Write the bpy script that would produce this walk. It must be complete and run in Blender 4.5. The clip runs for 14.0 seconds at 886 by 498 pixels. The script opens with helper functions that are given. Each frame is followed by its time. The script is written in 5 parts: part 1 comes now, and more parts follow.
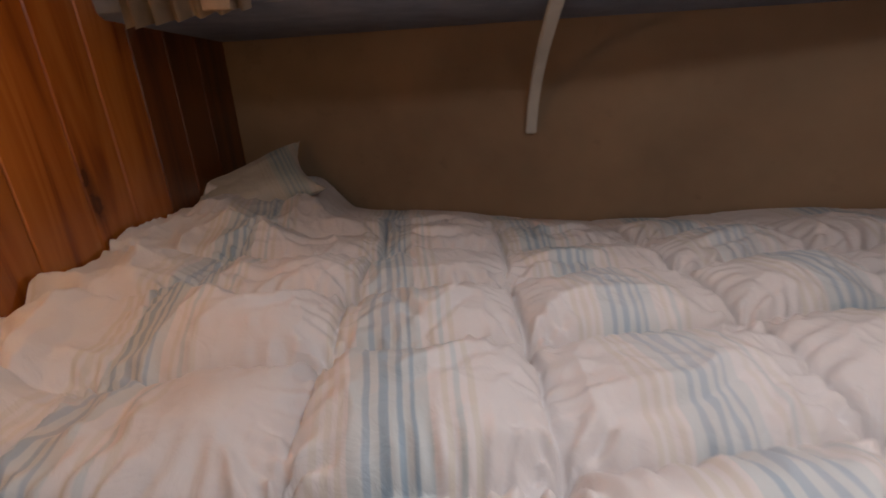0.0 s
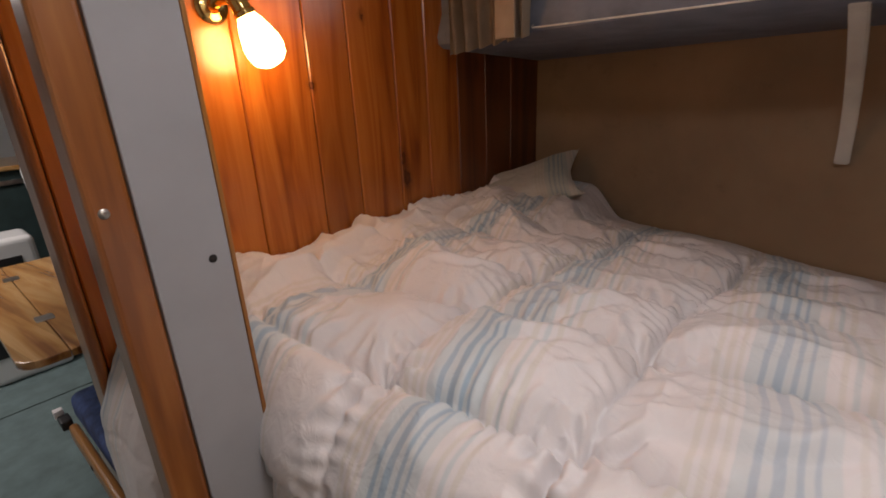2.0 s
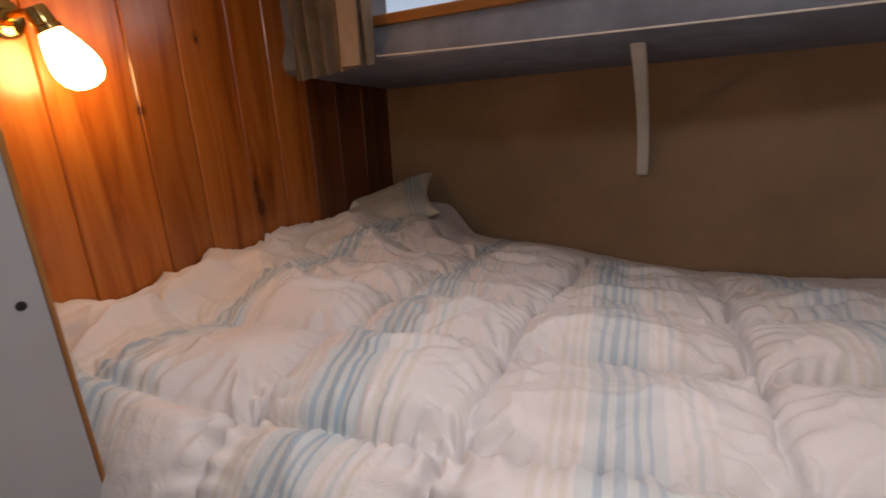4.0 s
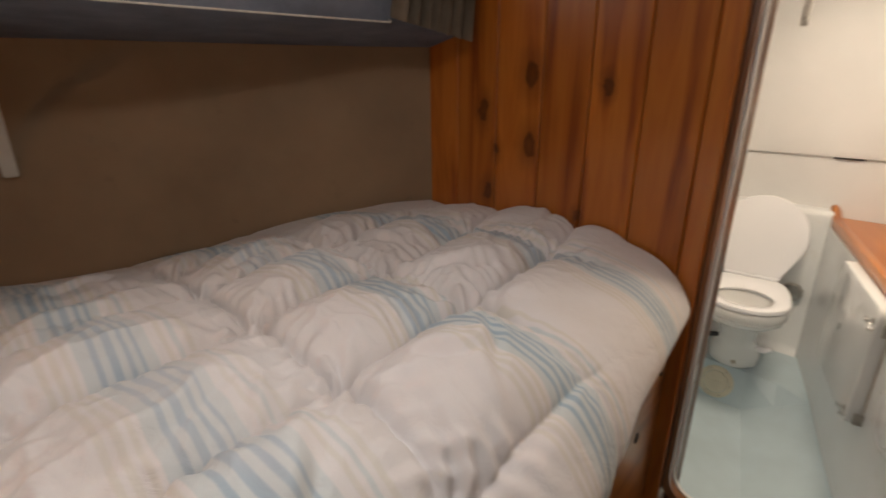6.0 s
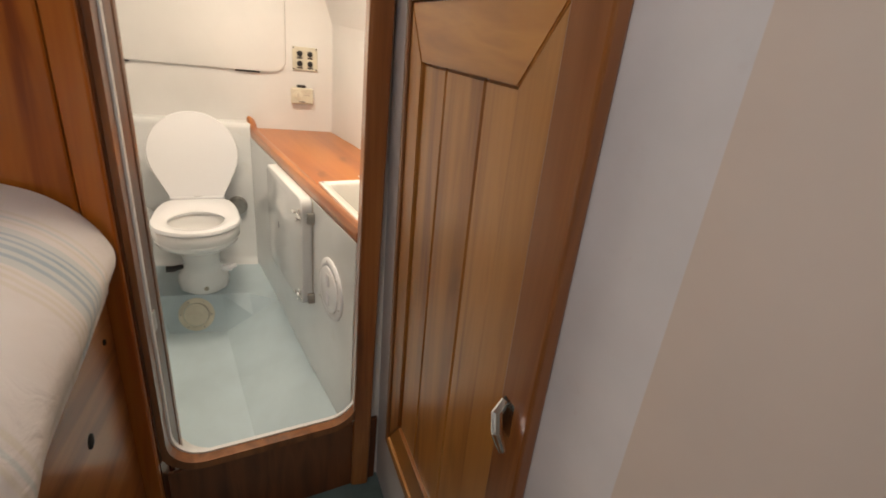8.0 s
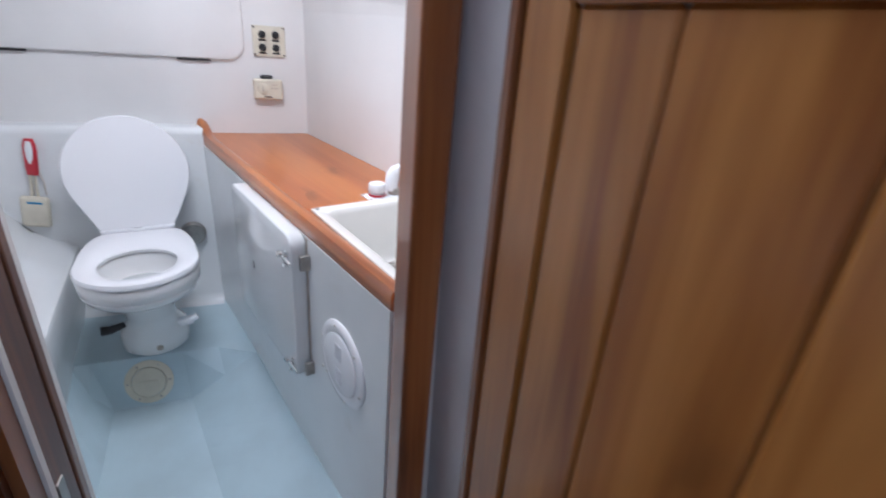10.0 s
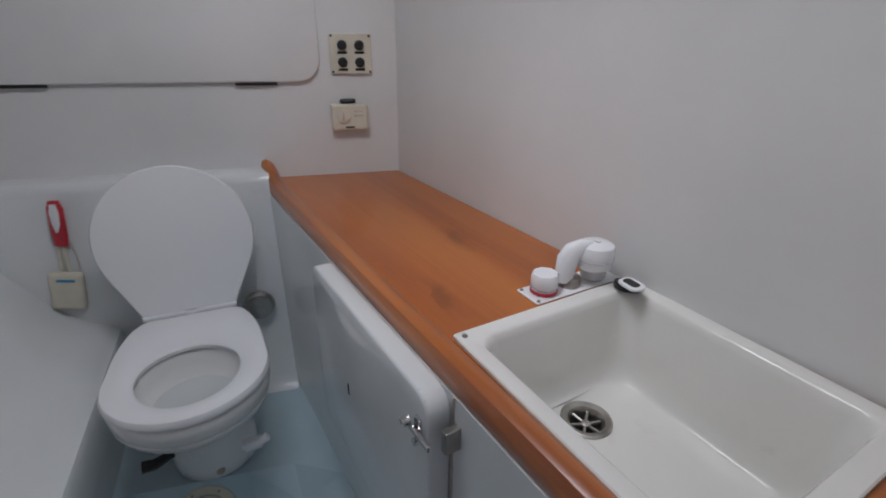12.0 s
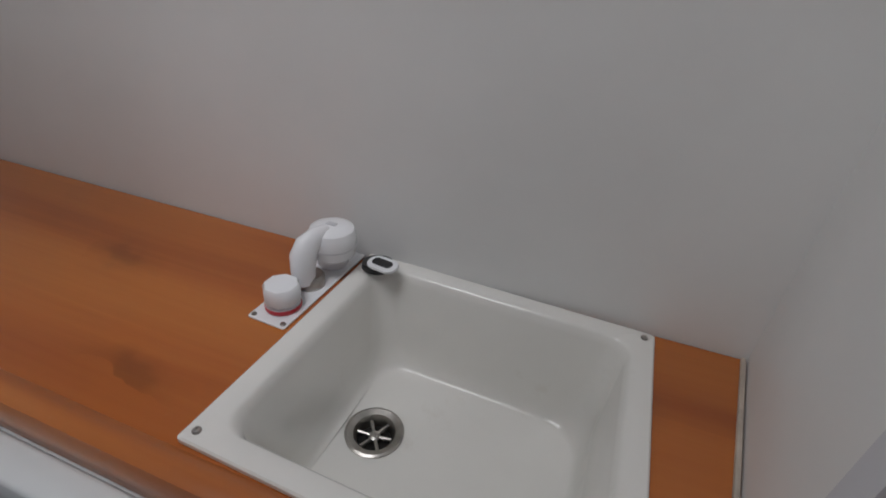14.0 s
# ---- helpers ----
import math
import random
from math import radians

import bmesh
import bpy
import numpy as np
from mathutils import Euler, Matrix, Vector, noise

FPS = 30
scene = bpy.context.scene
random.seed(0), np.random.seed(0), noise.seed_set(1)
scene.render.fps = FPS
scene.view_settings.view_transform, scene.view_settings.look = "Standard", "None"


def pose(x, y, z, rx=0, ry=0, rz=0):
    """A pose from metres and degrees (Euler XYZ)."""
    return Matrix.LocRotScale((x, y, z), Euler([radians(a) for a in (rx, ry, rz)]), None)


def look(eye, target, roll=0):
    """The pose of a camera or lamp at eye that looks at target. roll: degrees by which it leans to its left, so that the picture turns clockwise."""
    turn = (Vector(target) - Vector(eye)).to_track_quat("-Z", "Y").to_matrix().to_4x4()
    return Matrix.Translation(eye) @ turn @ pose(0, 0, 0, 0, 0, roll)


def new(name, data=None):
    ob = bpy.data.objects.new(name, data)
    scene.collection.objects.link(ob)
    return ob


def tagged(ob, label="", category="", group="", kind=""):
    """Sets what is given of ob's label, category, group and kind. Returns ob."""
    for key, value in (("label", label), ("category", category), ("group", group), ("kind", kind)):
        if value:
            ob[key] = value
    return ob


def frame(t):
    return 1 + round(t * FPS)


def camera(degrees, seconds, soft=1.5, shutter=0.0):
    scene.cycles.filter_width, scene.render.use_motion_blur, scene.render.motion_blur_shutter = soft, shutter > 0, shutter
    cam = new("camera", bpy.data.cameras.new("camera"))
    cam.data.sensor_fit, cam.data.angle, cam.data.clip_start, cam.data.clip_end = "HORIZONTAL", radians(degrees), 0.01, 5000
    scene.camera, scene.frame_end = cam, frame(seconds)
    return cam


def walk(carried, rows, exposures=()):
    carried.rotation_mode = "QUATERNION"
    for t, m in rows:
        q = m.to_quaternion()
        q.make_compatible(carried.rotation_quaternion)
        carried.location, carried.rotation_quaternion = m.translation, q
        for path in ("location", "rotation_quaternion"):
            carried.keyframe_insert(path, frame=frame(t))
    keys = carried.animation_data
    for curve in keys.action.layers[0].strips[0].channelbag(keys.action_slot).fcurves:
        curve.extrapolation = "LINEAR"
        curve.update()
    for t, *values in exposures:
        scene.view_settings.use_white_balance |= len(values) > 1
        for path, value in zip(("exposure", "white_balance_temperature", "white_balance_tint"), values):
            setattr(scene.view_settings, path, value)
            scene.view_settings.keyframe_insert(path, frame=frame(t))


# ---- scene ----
cam = camera(85.9, 14.0, soft=1.7, shutter=0.3)
# the walk: seconds, eye, target, roll
PATH = [
    (0, (0.159, 0.819, 1.473), (0.100, 3.002, 0.579), -2.5),
    (0.5, (0.179, 0.949, 1.433), (-0.371, 3.056, 0.522), -2.4),
    (1, (0.254, 0.952, 1.469), (-1.016, 2.782, 0.690), -5.4),
    (1.5, (0.365, 0.858, 1.468), (-1.135, 2.543, 0.774), -4.6),
    (2, (0.479, 0.759, 1.474), (-0.997, 2.428, 0.697), -2.8),
    (2.2, (0.496, 0.737, 1.455), (-0.909, 2.458, 0.654), -3.2),
    (4.3, (0.493, 0.753, 1.458), (-0.178, 2.916, 0.794), -2.9),
    (4.5, (0.479, 0.769, 1.458), (0.096, 2.996, 0.779), -2.6),
    (5, (0.431, 0.806, 1.450), (0.707, 3.026, 0.699), -2.4),
    (5.5, (0.379, 0.796, 1.438), (1.420, 2.766, 0.658), -1.7),
    (6, (0.361, 0.743, 1.451), (1.934, 2.315, 0.662), -0.3),
    (6.5, (0.384, 0.689, 1.466), (2.307, 1.855, 0.753), 0.8),
    (7, (0.434, 0.667, 1.460), (2.626, 1.205, 0.767), 2.5),
    (7.5, (0.494, 0.675, 1.418), (2.708, 0.392, 0.651), 6.6),
    (7.7, (0.531, 0.690, 1.386), (2.655, 0.173, 0.499), 7.5),
    (9.8, (1.031, 0.750, 1.250), (2.984, -0.139, 0.189), 4.5),
    (10, (1.090, 0.773, 1.270), (3.103, -0.057, 0.283), 4.9),
    (10.5, (1.239, 0.822, 1.280), (3.332, 0.195, 0.318), 5.0),
    (11, (1.350, 0.830, 1.246), (3.454, 0.237, 0.341), 4.7),
    (11.5, (1.526, 0.846, 1.237), (3.625, 0.314, 0.299), 2.8),
    (12, (1.674, 0.830, 1.247), (3.745, 0.257, 0.270), 0.8),
    (12.5, (1.756, 0.806, 1.234), (3.509, -0.277, 0.084), -0.0),
    (13, (1.820, 0.775, 1.239), (3.154, -0.694, -0.038), 1.8),
    (13.5, (1.855, 0.753, 1.237), (2.989, -0.848, -0.073), 4.3),
    (14, (1.870, 0.756, 1.250), (3.018, -0.894, 0.014), 4.8),
]
walk(cam, [(t, look(eye, target, roll)) for t, eye, target, roll in PATH],
     exposures=[(0.0, -0.2, 7700, 22), (1.0, -0.1, 7900, 23), (4.3, 0.0, 7800, 22), (5.0, -0.2, 7600, 19), (5.6, -0.2, 8000, 18), (6.5, -0.07, 8500, 17), (7.7, 0.1, 8500, 17),
                (9.8, -0.02, 5500, 18), (10.5, -0.18, 5450, 16), (11.0, -0.55, 5450, 16), (11.5, -0.82, 5550, 16), (12.0, -1.32, 5750, 16), (12.5, -1.58, 5900, 16), (14.0, -1.66, 5900, 15)])

# ---- light ----
world = bpy.data.worlds.new("World")
scene.world = world
world.use_nodes = True
wn = world.node_tree.nodes
sky = wn.new("ShaderNodeTexSky")
sky.sky_type = 'NISHITA'
sky.sun_disc = False
sky.sun_elevation, sky.sun_rotation = radians(55), radians(200)
world.node_tree.links.new(sky.outputs[0], wn["Background"].inputs[0])
wn["Background"].inputs[1].default_value = 0.15

sun_data = bpy.data.lights.new("sun", "SUN")
sun_data.energy, sun_data.angle, sun_data.color = 0.8, radians(15), (1.0, 0.96, 0.9)
sun_lamp = new("sun", sun_data)
sun_lamp.matrix_world = look((0, 0, 8), (1.2, -3.2, 0.2))


def area_lamp(name, where, target, sx, sy, watts, colour):
    data = bpy.data.lights.new(name, "AREA")
    data.shape, data.size, data.size_y, data.energy, data.color = "RECTANGLE", sx, sy, watts, colour
    ob = new(name, data)
    ob.matrix_world = look(where, target)
    return ob


# sky light in the cabin-side window and unseen, assumed deck hatches; saloon lamp added
area_lamp("hatch_light_cabin", (0.46, 1.00, 1.99), (0.47, 1.04, 0.0), 0.26, 0.24, 5.7, (0.82, 0.91, 1.0))
area_lamp("hatch_light_head", (2.22, 0.90, 1.99), (2.22, 0.90, 0.0), 0.46, 0.46, 14.4, (1.0, 0.965, 0.87))
area_lamp("window_light", (0.40, 1.965, 1.835), (0.28, 1.15, 0.95), 1.5, 0.16, 0.8, (0.86, 0.93, 1.0))
area_lamp("saloon_fill_light", (-2.6, 0.2, 2.2), (-2.6, 0.5, 0.0), 0.9, 0.9, 27.0, (0.92, 0.96, 1.0))
BULB = Vector((-0.60, 1.408, 1.585))


# ---- materials ----
def material(name, rough=0.5, metal=0.0, coat=0.0):
    m = bpy.data.materials.new(name)
    m.use_nodes = True
    b = m.node_tree.nodes["Principled BSDF"]
    b.inputs["Roughness"].default_value = rough
    b.inputs["Metallic"].default_value = metal
    b.inputs["Coat Weight"].default_value = coat
    b.inputs["Coat Roughness"].default_value = 0.22
    return m, m.node_tree.nodes, m.node_tree.links, b


def ramp(nodes, stops):
    r = nodes.new("ShaderNodeValToRGB")
    el = r.color_ramp.elements
    while len(el) < len(stops):
        el.new(0.5)
    for e, (pos, col) in zip(el, stops):
        e.position = pos
        e.color = (*col, 1) if len(col) == 3 else col
    return r


def mixc(nodes, links, fac, a, b, kind="MIX"):
    mx = nodes.new("ShaderNodeMix")
    mx.data_type, mx.blend_type = "RGBA", kind
    for sock, val in ((mx.inputs[0], fac), (mx.inputs[6], a), (mx.inputs[7], b)):
        if isinstance(val, (int, float)):
            sock.default_value = val
        elif isinstance(val, tuple):
            sock.default_value = (*val, 1)
        else:
            links.new(val, sock)
    return mx.outputs[2]


def noise_tex(nodes, links, vec, scale, detail=4.0, rough=0.55, distort=0.0):
    n = nodes.new("ShaderNodeTexNoise")
    n.inputs["Scale"].default_value, n.inputs["Detail"].default_value = scale, detail
    n.inputs["Roughness"].default_value, n.inputs["Distortion"].default_value = rough, distort
    links.new(vec, n.inputs["Vector"])
    return n


def add_bump(nodes, links, b, height, strength, distance=0.002):
    bp = nodes.new("ShaderNodeBump")
    bp.inputs["Strength"].default_value, bp.inputs["Distance"].default_value = strength, distance
    links.new(height, bp.inputs["Height"])
    links.new(bp.outputs[0], b.inputs["Normal"])


def plain(name, colour, rough=0.5, metal=0.0, coat=0.0, vary=0.06, scale=6.0, bump=0.0, bump_scale=60.0, dirt=None):
    """A surface of one colour with soft blotches, fine relief and, where given, sparse stains."""
    m, n, l, b = material(name, rough, metal, coat)
    tc = n.new("ShaderNodeTexCoord")
    big = noise_tex(n, l, tc.outputs["Object"], scale, 5)
    dark = tuple(max(0.0, c * (1 - 2.2 * vary)) for c in colour)
    light = tuple(min(1.0, c * (1 + vary)) for c in colour)
    r = ramp(n, [(0.3, dark), (0.7, light)])
    l.new(big.outputs[0], r.inputs[0])
    out = r.outputs[0]
    if dirt:
        st = noise_tex(n, l, tc.outputs["Object"], scale * 2.3, 8, 0.7)
        rr = ramp(n, [(0.60, (0, 0, 0)), (0.78, (0.5, 0.5, 0.5))])
        l.new(st.outputs[0], rr.inputs[0])
        out = mixc(n, l, rr.outputs[0], out, dirt)
    l.new(out, b.inputs["Base Color"])
    rv = n.new("ShaderNodeMapRange")
    rv.inputs[3].default_value, rv.inputs[4].default_value = max(0.02, rough - 0.07), min(1, rough + 0.07)
    l.new(big.outputs[0], rv.inputs[0])
    l.new(rv.outputs[0], b.inputs["Roughness"])
    if bump:
        fine = noise_tex(n, l, tc.outputs["Object"], bump_scale, 6)
        add_bump(n, l, b, fine.outputs[0], bump)
    return m


def wood(name, light, mid, dark, axis="Z", rough=0.28, coat=0.5, knots=0.5, grain=1.0, seed=0.0, turn=0.0, strips=0.0, marks=()):
    """Varnished timber: long grain along one axis, year rings, a few knots, each board of its own tone."""
    m, n, l, b = material(name, rough, 0, coat)
    tc, oi = n.new("ShaderNodeTexCoord"), n.new("ShaderNodeObjectInfo")
    sh = n.new("ShaderNodeVectorMath")
    sh.operation = "MULTIPLY_ADD"
    cmb = n.new("ShaderNodeCombineXYZ")
    for i in range(3):
        l.new(oi.outputs["Random"], cmb.inputs[i])
    sh.inputs[1].default_value = (37.0 + seed, 53.0, 71.0)
    l.new(cmb.outputs[0], sh.inputs[0])
    tm = n.new("ShaderNodeMapping")
    tm.inputs["Rotation"].default_value = (0, 0, radians(-turn))
    l.new(tc.outputs["Object"], tm.inputs["Vector"])
    l.new(tm.outputs[0], sh.inputs[2])
    mp = n.new("ShaderNodeMapping")
    long = {"X": (0.09, 1, 1), "Y": (1, 0.09, 1), "Z": (1, 1, 0.09)}[axis]
    mp.inputs["Scale"].default_value = tuple(v * 14 * grain for v in long)
    l.new(sh.outputs[0], mp.inputs["Vector"])
    rings = noise_tex(n, l, mp.outputs[0], 1.1, 3, 0.5, 1.0)
    mp2 = n.new("ShaderNodeMapping")
    fine = {"X": (0.03, 1, 1), "Y": (1, 0.03, 1), "Z": (1, 1, 0.03)}[axis]
    mp2.inputs["Scale"].default_value = tuple(v * 120 for v in fine)
    l.new(sh.outputs[0], mp2.inputs["Vector"])
    fib = noise_tex(n, l, mp2.outputs[0], 1.0, 3, 0.6)
    r = ramp(n, [(0.30, dark), (0.45, mid), (0.60, light), (0.75, mid)])
    l.new(rings.outputs[0], r.inputs[0])
    out = mixc(n, l, 0.16, r.outputs[0], fib.outputs[0], "SOFT_LIGHT")
    # tone from board to board
    tone = ramp(n, [(0.0, (0.62, 0.56, 0.52)), (1.0, (1.12, 1.08, 1.05))])
    l.new(oi.outputs["Random"], tone.inputs[0])
    out = mixc(n, l, 0.75, out, tone.outputs[0], "MULTIPLY")
    if strips:
        # glued-up strips of slightly different tone
        ss = n.new("ShaderNodeSeparateXYZ")
        l.new(tm.outputs[0], ss.inputs[0])
        sn = n.new("ShaderNodeMath")
        sn.operation, sn.inputs[1].default_value = "SNAP", strips
        l.new(ss.outputs[1], sn.inputs[0])
        wn_ = n.new("ShaderNodeTexWhiteNoise")
        wn_.noise_dimensions = "1D"
        l.new(sn.outputs[0], wn_.inputs["W"])
        st = ramp(n, [(0.0, (0.74, 0.70, 0.66)), (1.0, (1.08, 1.06, 1.02))])
        l.new(wn_.outputs["Value"], st.inputs[0])
        out = mixc(n, l, 1.0, out, st.outputs[0], "MULTIPLY")
    if knots:
        wob = noise_tex(n, l, sh.outputs[0], 7.0, 3)
        ad = n.new("ShaderNodeVectorMath")
        ad.operation = "MULTIPLY_ADD"
        ad.inputs[1].default_value = (0.07, 0.07, 0.12)
        l.new(wob.outputs["Color"], ad.inputs[0])
        l.new(sh.outputs[0], ad.inputs[2])
        sp = n.new("ShaderNodeSeparateXYZ")
        l.new(ad.outputs[0], sp.inputs[0])
        across, along = n.new("ShaderNodeMath"), n.new("ShaderNodeMath")
        across.operation, along.operation = "ADD", "MULTIPLY"
        a1, a2, a3 = {"X": (1, 2, 0), "Y": (0, 2, 1), "Z": (0, 1, 2)}[axis]
        l.new(sp.outputs[a1], across.inputs[0])
        l.new(sp.outputs[a2], across.inputs[1])
        along.inputs[1].default_value = 0.45
        l.new(sp.outputs[a3], along.inputs[0])
        c2 = n.new("ShaderNodeCombineXYZ")
        l.new(across.outputs[0], c2.inputs[0])
        l.new(along.outputs[0], c2.inputs[1])
        vo = n.new("ShaderNodeTexVoronoi")
        vo.voronoi_dimensions = "2D"
        vo.inputs["Scale"].default_value = 6.5
        l.new(c2.outputs[0], vo.inputs["Vector"])
        sepc = n.new("ShaderNodeSeparateColor")
        l.new(vo.outputs["Color"], sepc.inputs[0])
        some = n.new("ShaderNodeMath")
        some.operation = "GREATER_THAN"
        some.inputs[1].default_value = 0.62
        l.new(sepc.outputs[0], some.inputs[0])
        kr = ramp(n, [(0.0, (1, 1, 1)), (0.07, (0.9, 0.9, 0.9)), (0.13, (0.35, 0.35, 0.35)), (0.24, (0, 0, 0))])
        l.new(vo.outputs["Distance"], kr.inputs[0])
        ml = n.new("ShaderNodeMath")
        ml.operation = "MULTIPLY"
        ml.inputs[1].default_value = knots
        m2 = n.new("ShaderNodeMath")
        m2.operation = "MULTIPLY"
        l.new(kr.outputs[0], m2.inputs[0])
        l.new(some.outputs[0], m2.inputs[1])
        l.new(m2.outputs[0], ml.inputs[0])
        out = mixc(n, l, ml.outputs[0], out, tuple(c * 0.22 for c in dark))
    if marks:
        # single large knots at known spots on an athwartships bulkhead
        w2 = noise_tex(n, l, tc.outputs["Object"], 26.0, 4, 0.6)
        shake = n.new("ShaderNodeVectorMath")
        shake.operation, shake.inputs[1].default_value = "MULTIPLY_ADD", (0.0, 0.034, 0.050)
        l.new(w2.outputs["Color"], shake.inputs[0])
        l.new(tc.outputs["Object"], shake.inputs[2])
        for ky, kz, kr_ in marks:
            q = n.new("ShaderNodeMapping")
            q.vector_type = "POINT"
            q.inputs["Location"].default_value = (0, -(ky + 0.017) / kr_, -(kz + 0.025) / (1.7 * kr_))
            q.inputs["Scale"].default_value = (0, 1 / kr_, 1 / (1.7 * kr_))
            l.new(shake.outputs[0], q.inputs["Vector"])
            ln = n.new("ShaderNodeVectorMath")
            ln.operation = "LENGTH"
            l.new(q.outputs[0], ln.inputs[0])
            halo = ramp(n, [(0.0, (0.75, 0.75, 0.75)), (0.28, (0.95, 0.95, 0.95)), (0.40, (0.42, 0.42, 0.42)), (1.0, (0, 0, 0))])
            half = n.new("ShaderNodeMath")
            half.operation, half.inputs[1].default_value = "MULTIPLY", 0.4
            l.new(ln.outputs["Value"], half.inputs[0])
            l.new(half.outputs[0], halo.inputs[0])
            out = mixc(n, l, halo.outputs[0], out, tuple(c * 0.30 for c in dark))
    l.new(out, b.inputs["Base Color"])
    add_bump(n, l, b, fib.outputs[0], 0.12, 0.001)
    return m


PINE_FWD = wood("knotty_pine_varnished", (0.62, 0.205, 0.037), (0.51, 0.148, 0.023), (0.32, 0.075, 0.013), "Z", 0.30, 0.4, 0.15, seed=5.0,
                marks=((1.580, 1.465, 0.026), (1.577, 1.268, 0.024), (1.757, 1.362, 0.021), (1.700, 1.243, 0.013), (1.730, 1.107, 0.018), (1.346, 1.433, 0.014), (1.402, 1.087, 0.011)))
PINE_AFT = wood("aft_pine_varnished", (0.56, 0.180, 0.032), (0.46, 0.128, 0.019), (0.27, 0.062, 0.010), "Z", 0.26, 0.6, 0.10, seed=2.0,
                marks=((1.955, 1.160, 0.019), (1.942, 1.230, 0.013), (1.600, 1.487, 0.008), (1.810, 1.675, 0.007)))
# darker copy of the aft pine: shade under the side deck, put into colour
PINE_SHADE = wood("pine_in_shade", (0.20, 0.058, 0.014), (0.15, 0.040, 0.009), (0.085, 0.020, 0.005), "Z", 0.34, 0.4, 0.5)
PINE_Y = wood("pine_board", (0.52, 0.22, 0.065), (0.42, 0.15, 0.038), (0.24, 0.075, 0.018), "X", 0.32, 0.4, 0.35)
OAK = wood("honey_door_wood", (0.46, 0.210, 0.052), (0.37, 0.153, 0.034), (0.22, 0.074, 0.016), "Z", 0.36, 0.3, 0.30)
OAK_X = wood("honey_rail_wood", (0.46, 0.210, 0.052), (0.37, 0.153, 0.034), (0.24, 0.084, 0.019), "X", 0.36, 0.3, 0.10)
POST_WOOD = wood("orange_brown_post_wood", (0.40, 0.155, 0.045), (0.31, 0.105, 0.027), (0.19, 0.058, 0.015), "Z", 0.30, 0.5, 0.15)
TRIM = wood("red_brown_trim", (0.29, 0.108, 0.032), (0.215, 0.073, 0.019), (0.10, 0.028, 0.008), "Z", 0.28, 0.5, 0.0)
TRIM_X = wood("red_brown_rail", (0.29, 0.108, 0.032), (0.215, 0.073, 0.019), (0.10, 0.028, 0.008), "X", 0.28, 0.5, 0.0)
DARK = wood("dark_bulkhead_wood", (0.17, 0.056, 0.018), (0.11, 0.034, 0.011), (0.06, 0.017, 0.006), "Z", 0.35, 0.3, 0.0)
COUNTER = wood("kauri_counter", (0.72, 0.255, 0.046), (0.64, 0.205, 0.034), (0.53, 0.150, 0.024), "X", 0.32, 0.35, 0.5, 0.45, 3.0, 17.0, 0.115)
COUNTER_EDGE = wood("kauri_edge", (0.50, 0.17, 0.036), (0.40, 0.122, 0.024), (0.26, 0.072, 0.015), "X", 0.30, 0.4, 0.0, 1.0, 0.0, 17.0)
TABLE = wood("striped_table_wood", (0.58, 0.36, 0.16), (0.46, 0.24, 0.085), (0.26, 0.11, 0.04), "X", 0.22, 0.6, 0.0, 0.8, 0.0, 9.0, 0.05)
GELCOAT = plain("white_gelcoat", (0.76, 0.785, 0.79), 0.07, 0, 0.0, 0.03, 3.0, 0.02, 20, (0.62, 0.60, 0.54))
LAMINATE = plain("white_laminate", (0.78, 0.78, 0.77), 0.45, 0, 0, 0.03, 2.5, 0.05, 220)
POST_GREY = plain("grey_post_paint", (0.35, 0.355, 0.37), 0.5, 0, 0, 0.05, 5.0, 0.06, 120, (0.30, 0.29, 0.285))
GREY_PAINT = plain("grey_white_paint", (0.64, 0.645, 0.68), 0.5, 0, 0, 0.05, 5.0, 0.06, 120, (0.47, 0.36, 0.355))
# white tinted pink: the cabin lamp's warm light is put into this colour
WARM_LIT_WHITE = plain("warm_lit_panel", (0.60, 0.53, 0.49), 0.4, 0, 0, 0.04, 2.5, 0.04, 200)
PAN_BLUE = plain("pale_blue_nonslip", (0.50, 0.625, 0.675), 0.5, 0, 0, 0.05, 4.0, 0.25, 260, (0.55, 0.66, 0.70))
CERAMIC = plain("white_ceramic", (0.84, 0.84, 0.83), 0.07, 0, 0.5, 0.01, 2.0)
SEAT_PLASTIC = plain("white_seat_plastic", (0.85, 0.86, 0.88), 0.22, 0, 0.1, 0.01, 2.0)
SINK_PLASTIC = plain("cream_white_sink", (0.82, 0.81, 0.77), 0.15, 0, 0.3, 0.02, 5.0, 0.0, 60, (0.66, 0.62, 0.54))
HULL_LINING = plain("tan_hull_lining", (0.34, 0.232, 0.145), 0.85, 0, 0, 0.10, 3.0, 0.5, 420, (0.13, 0.095, 0.06))
DECK_LINING = plain("slate_blue_lining", (0.185, 0.21, 0.265), 0.6, 0, 0, 0.14, 9.0, 0.5, 300, (0.06, 0.065, 0.08))
CHROME = plain("chrome", (0.80, 0.80, 0.80), 0.12, 1.0, 0, 0.03, 20)
STEEL = plain("worn_steel", (0.48, 0.46, 0.43), 0.34, 1.0, 0, 0.12, 40)
BRASS = plain("brass", (0.62, 0.44, 0.16), 0.16, 1.0, 0, 0.08, 30)
BLACK = plain("black_plastic", (0.018, 0.018, 0.02), 0.4, 0, 0, 0.1, 20)
# near-black for the painted darkness of small holes, and for the socket's face
HOLE = plain("dark_hole", (0.012, 0.010, 0.009), 0.8, 0, 0, 0.1, 20)
CREAM = plain("cream_plastic", (0.70, 0.66, 0.54), 0.4, 0, 0, 0.05, 15, 0, 60, (0.55, 0.48, 0.36))
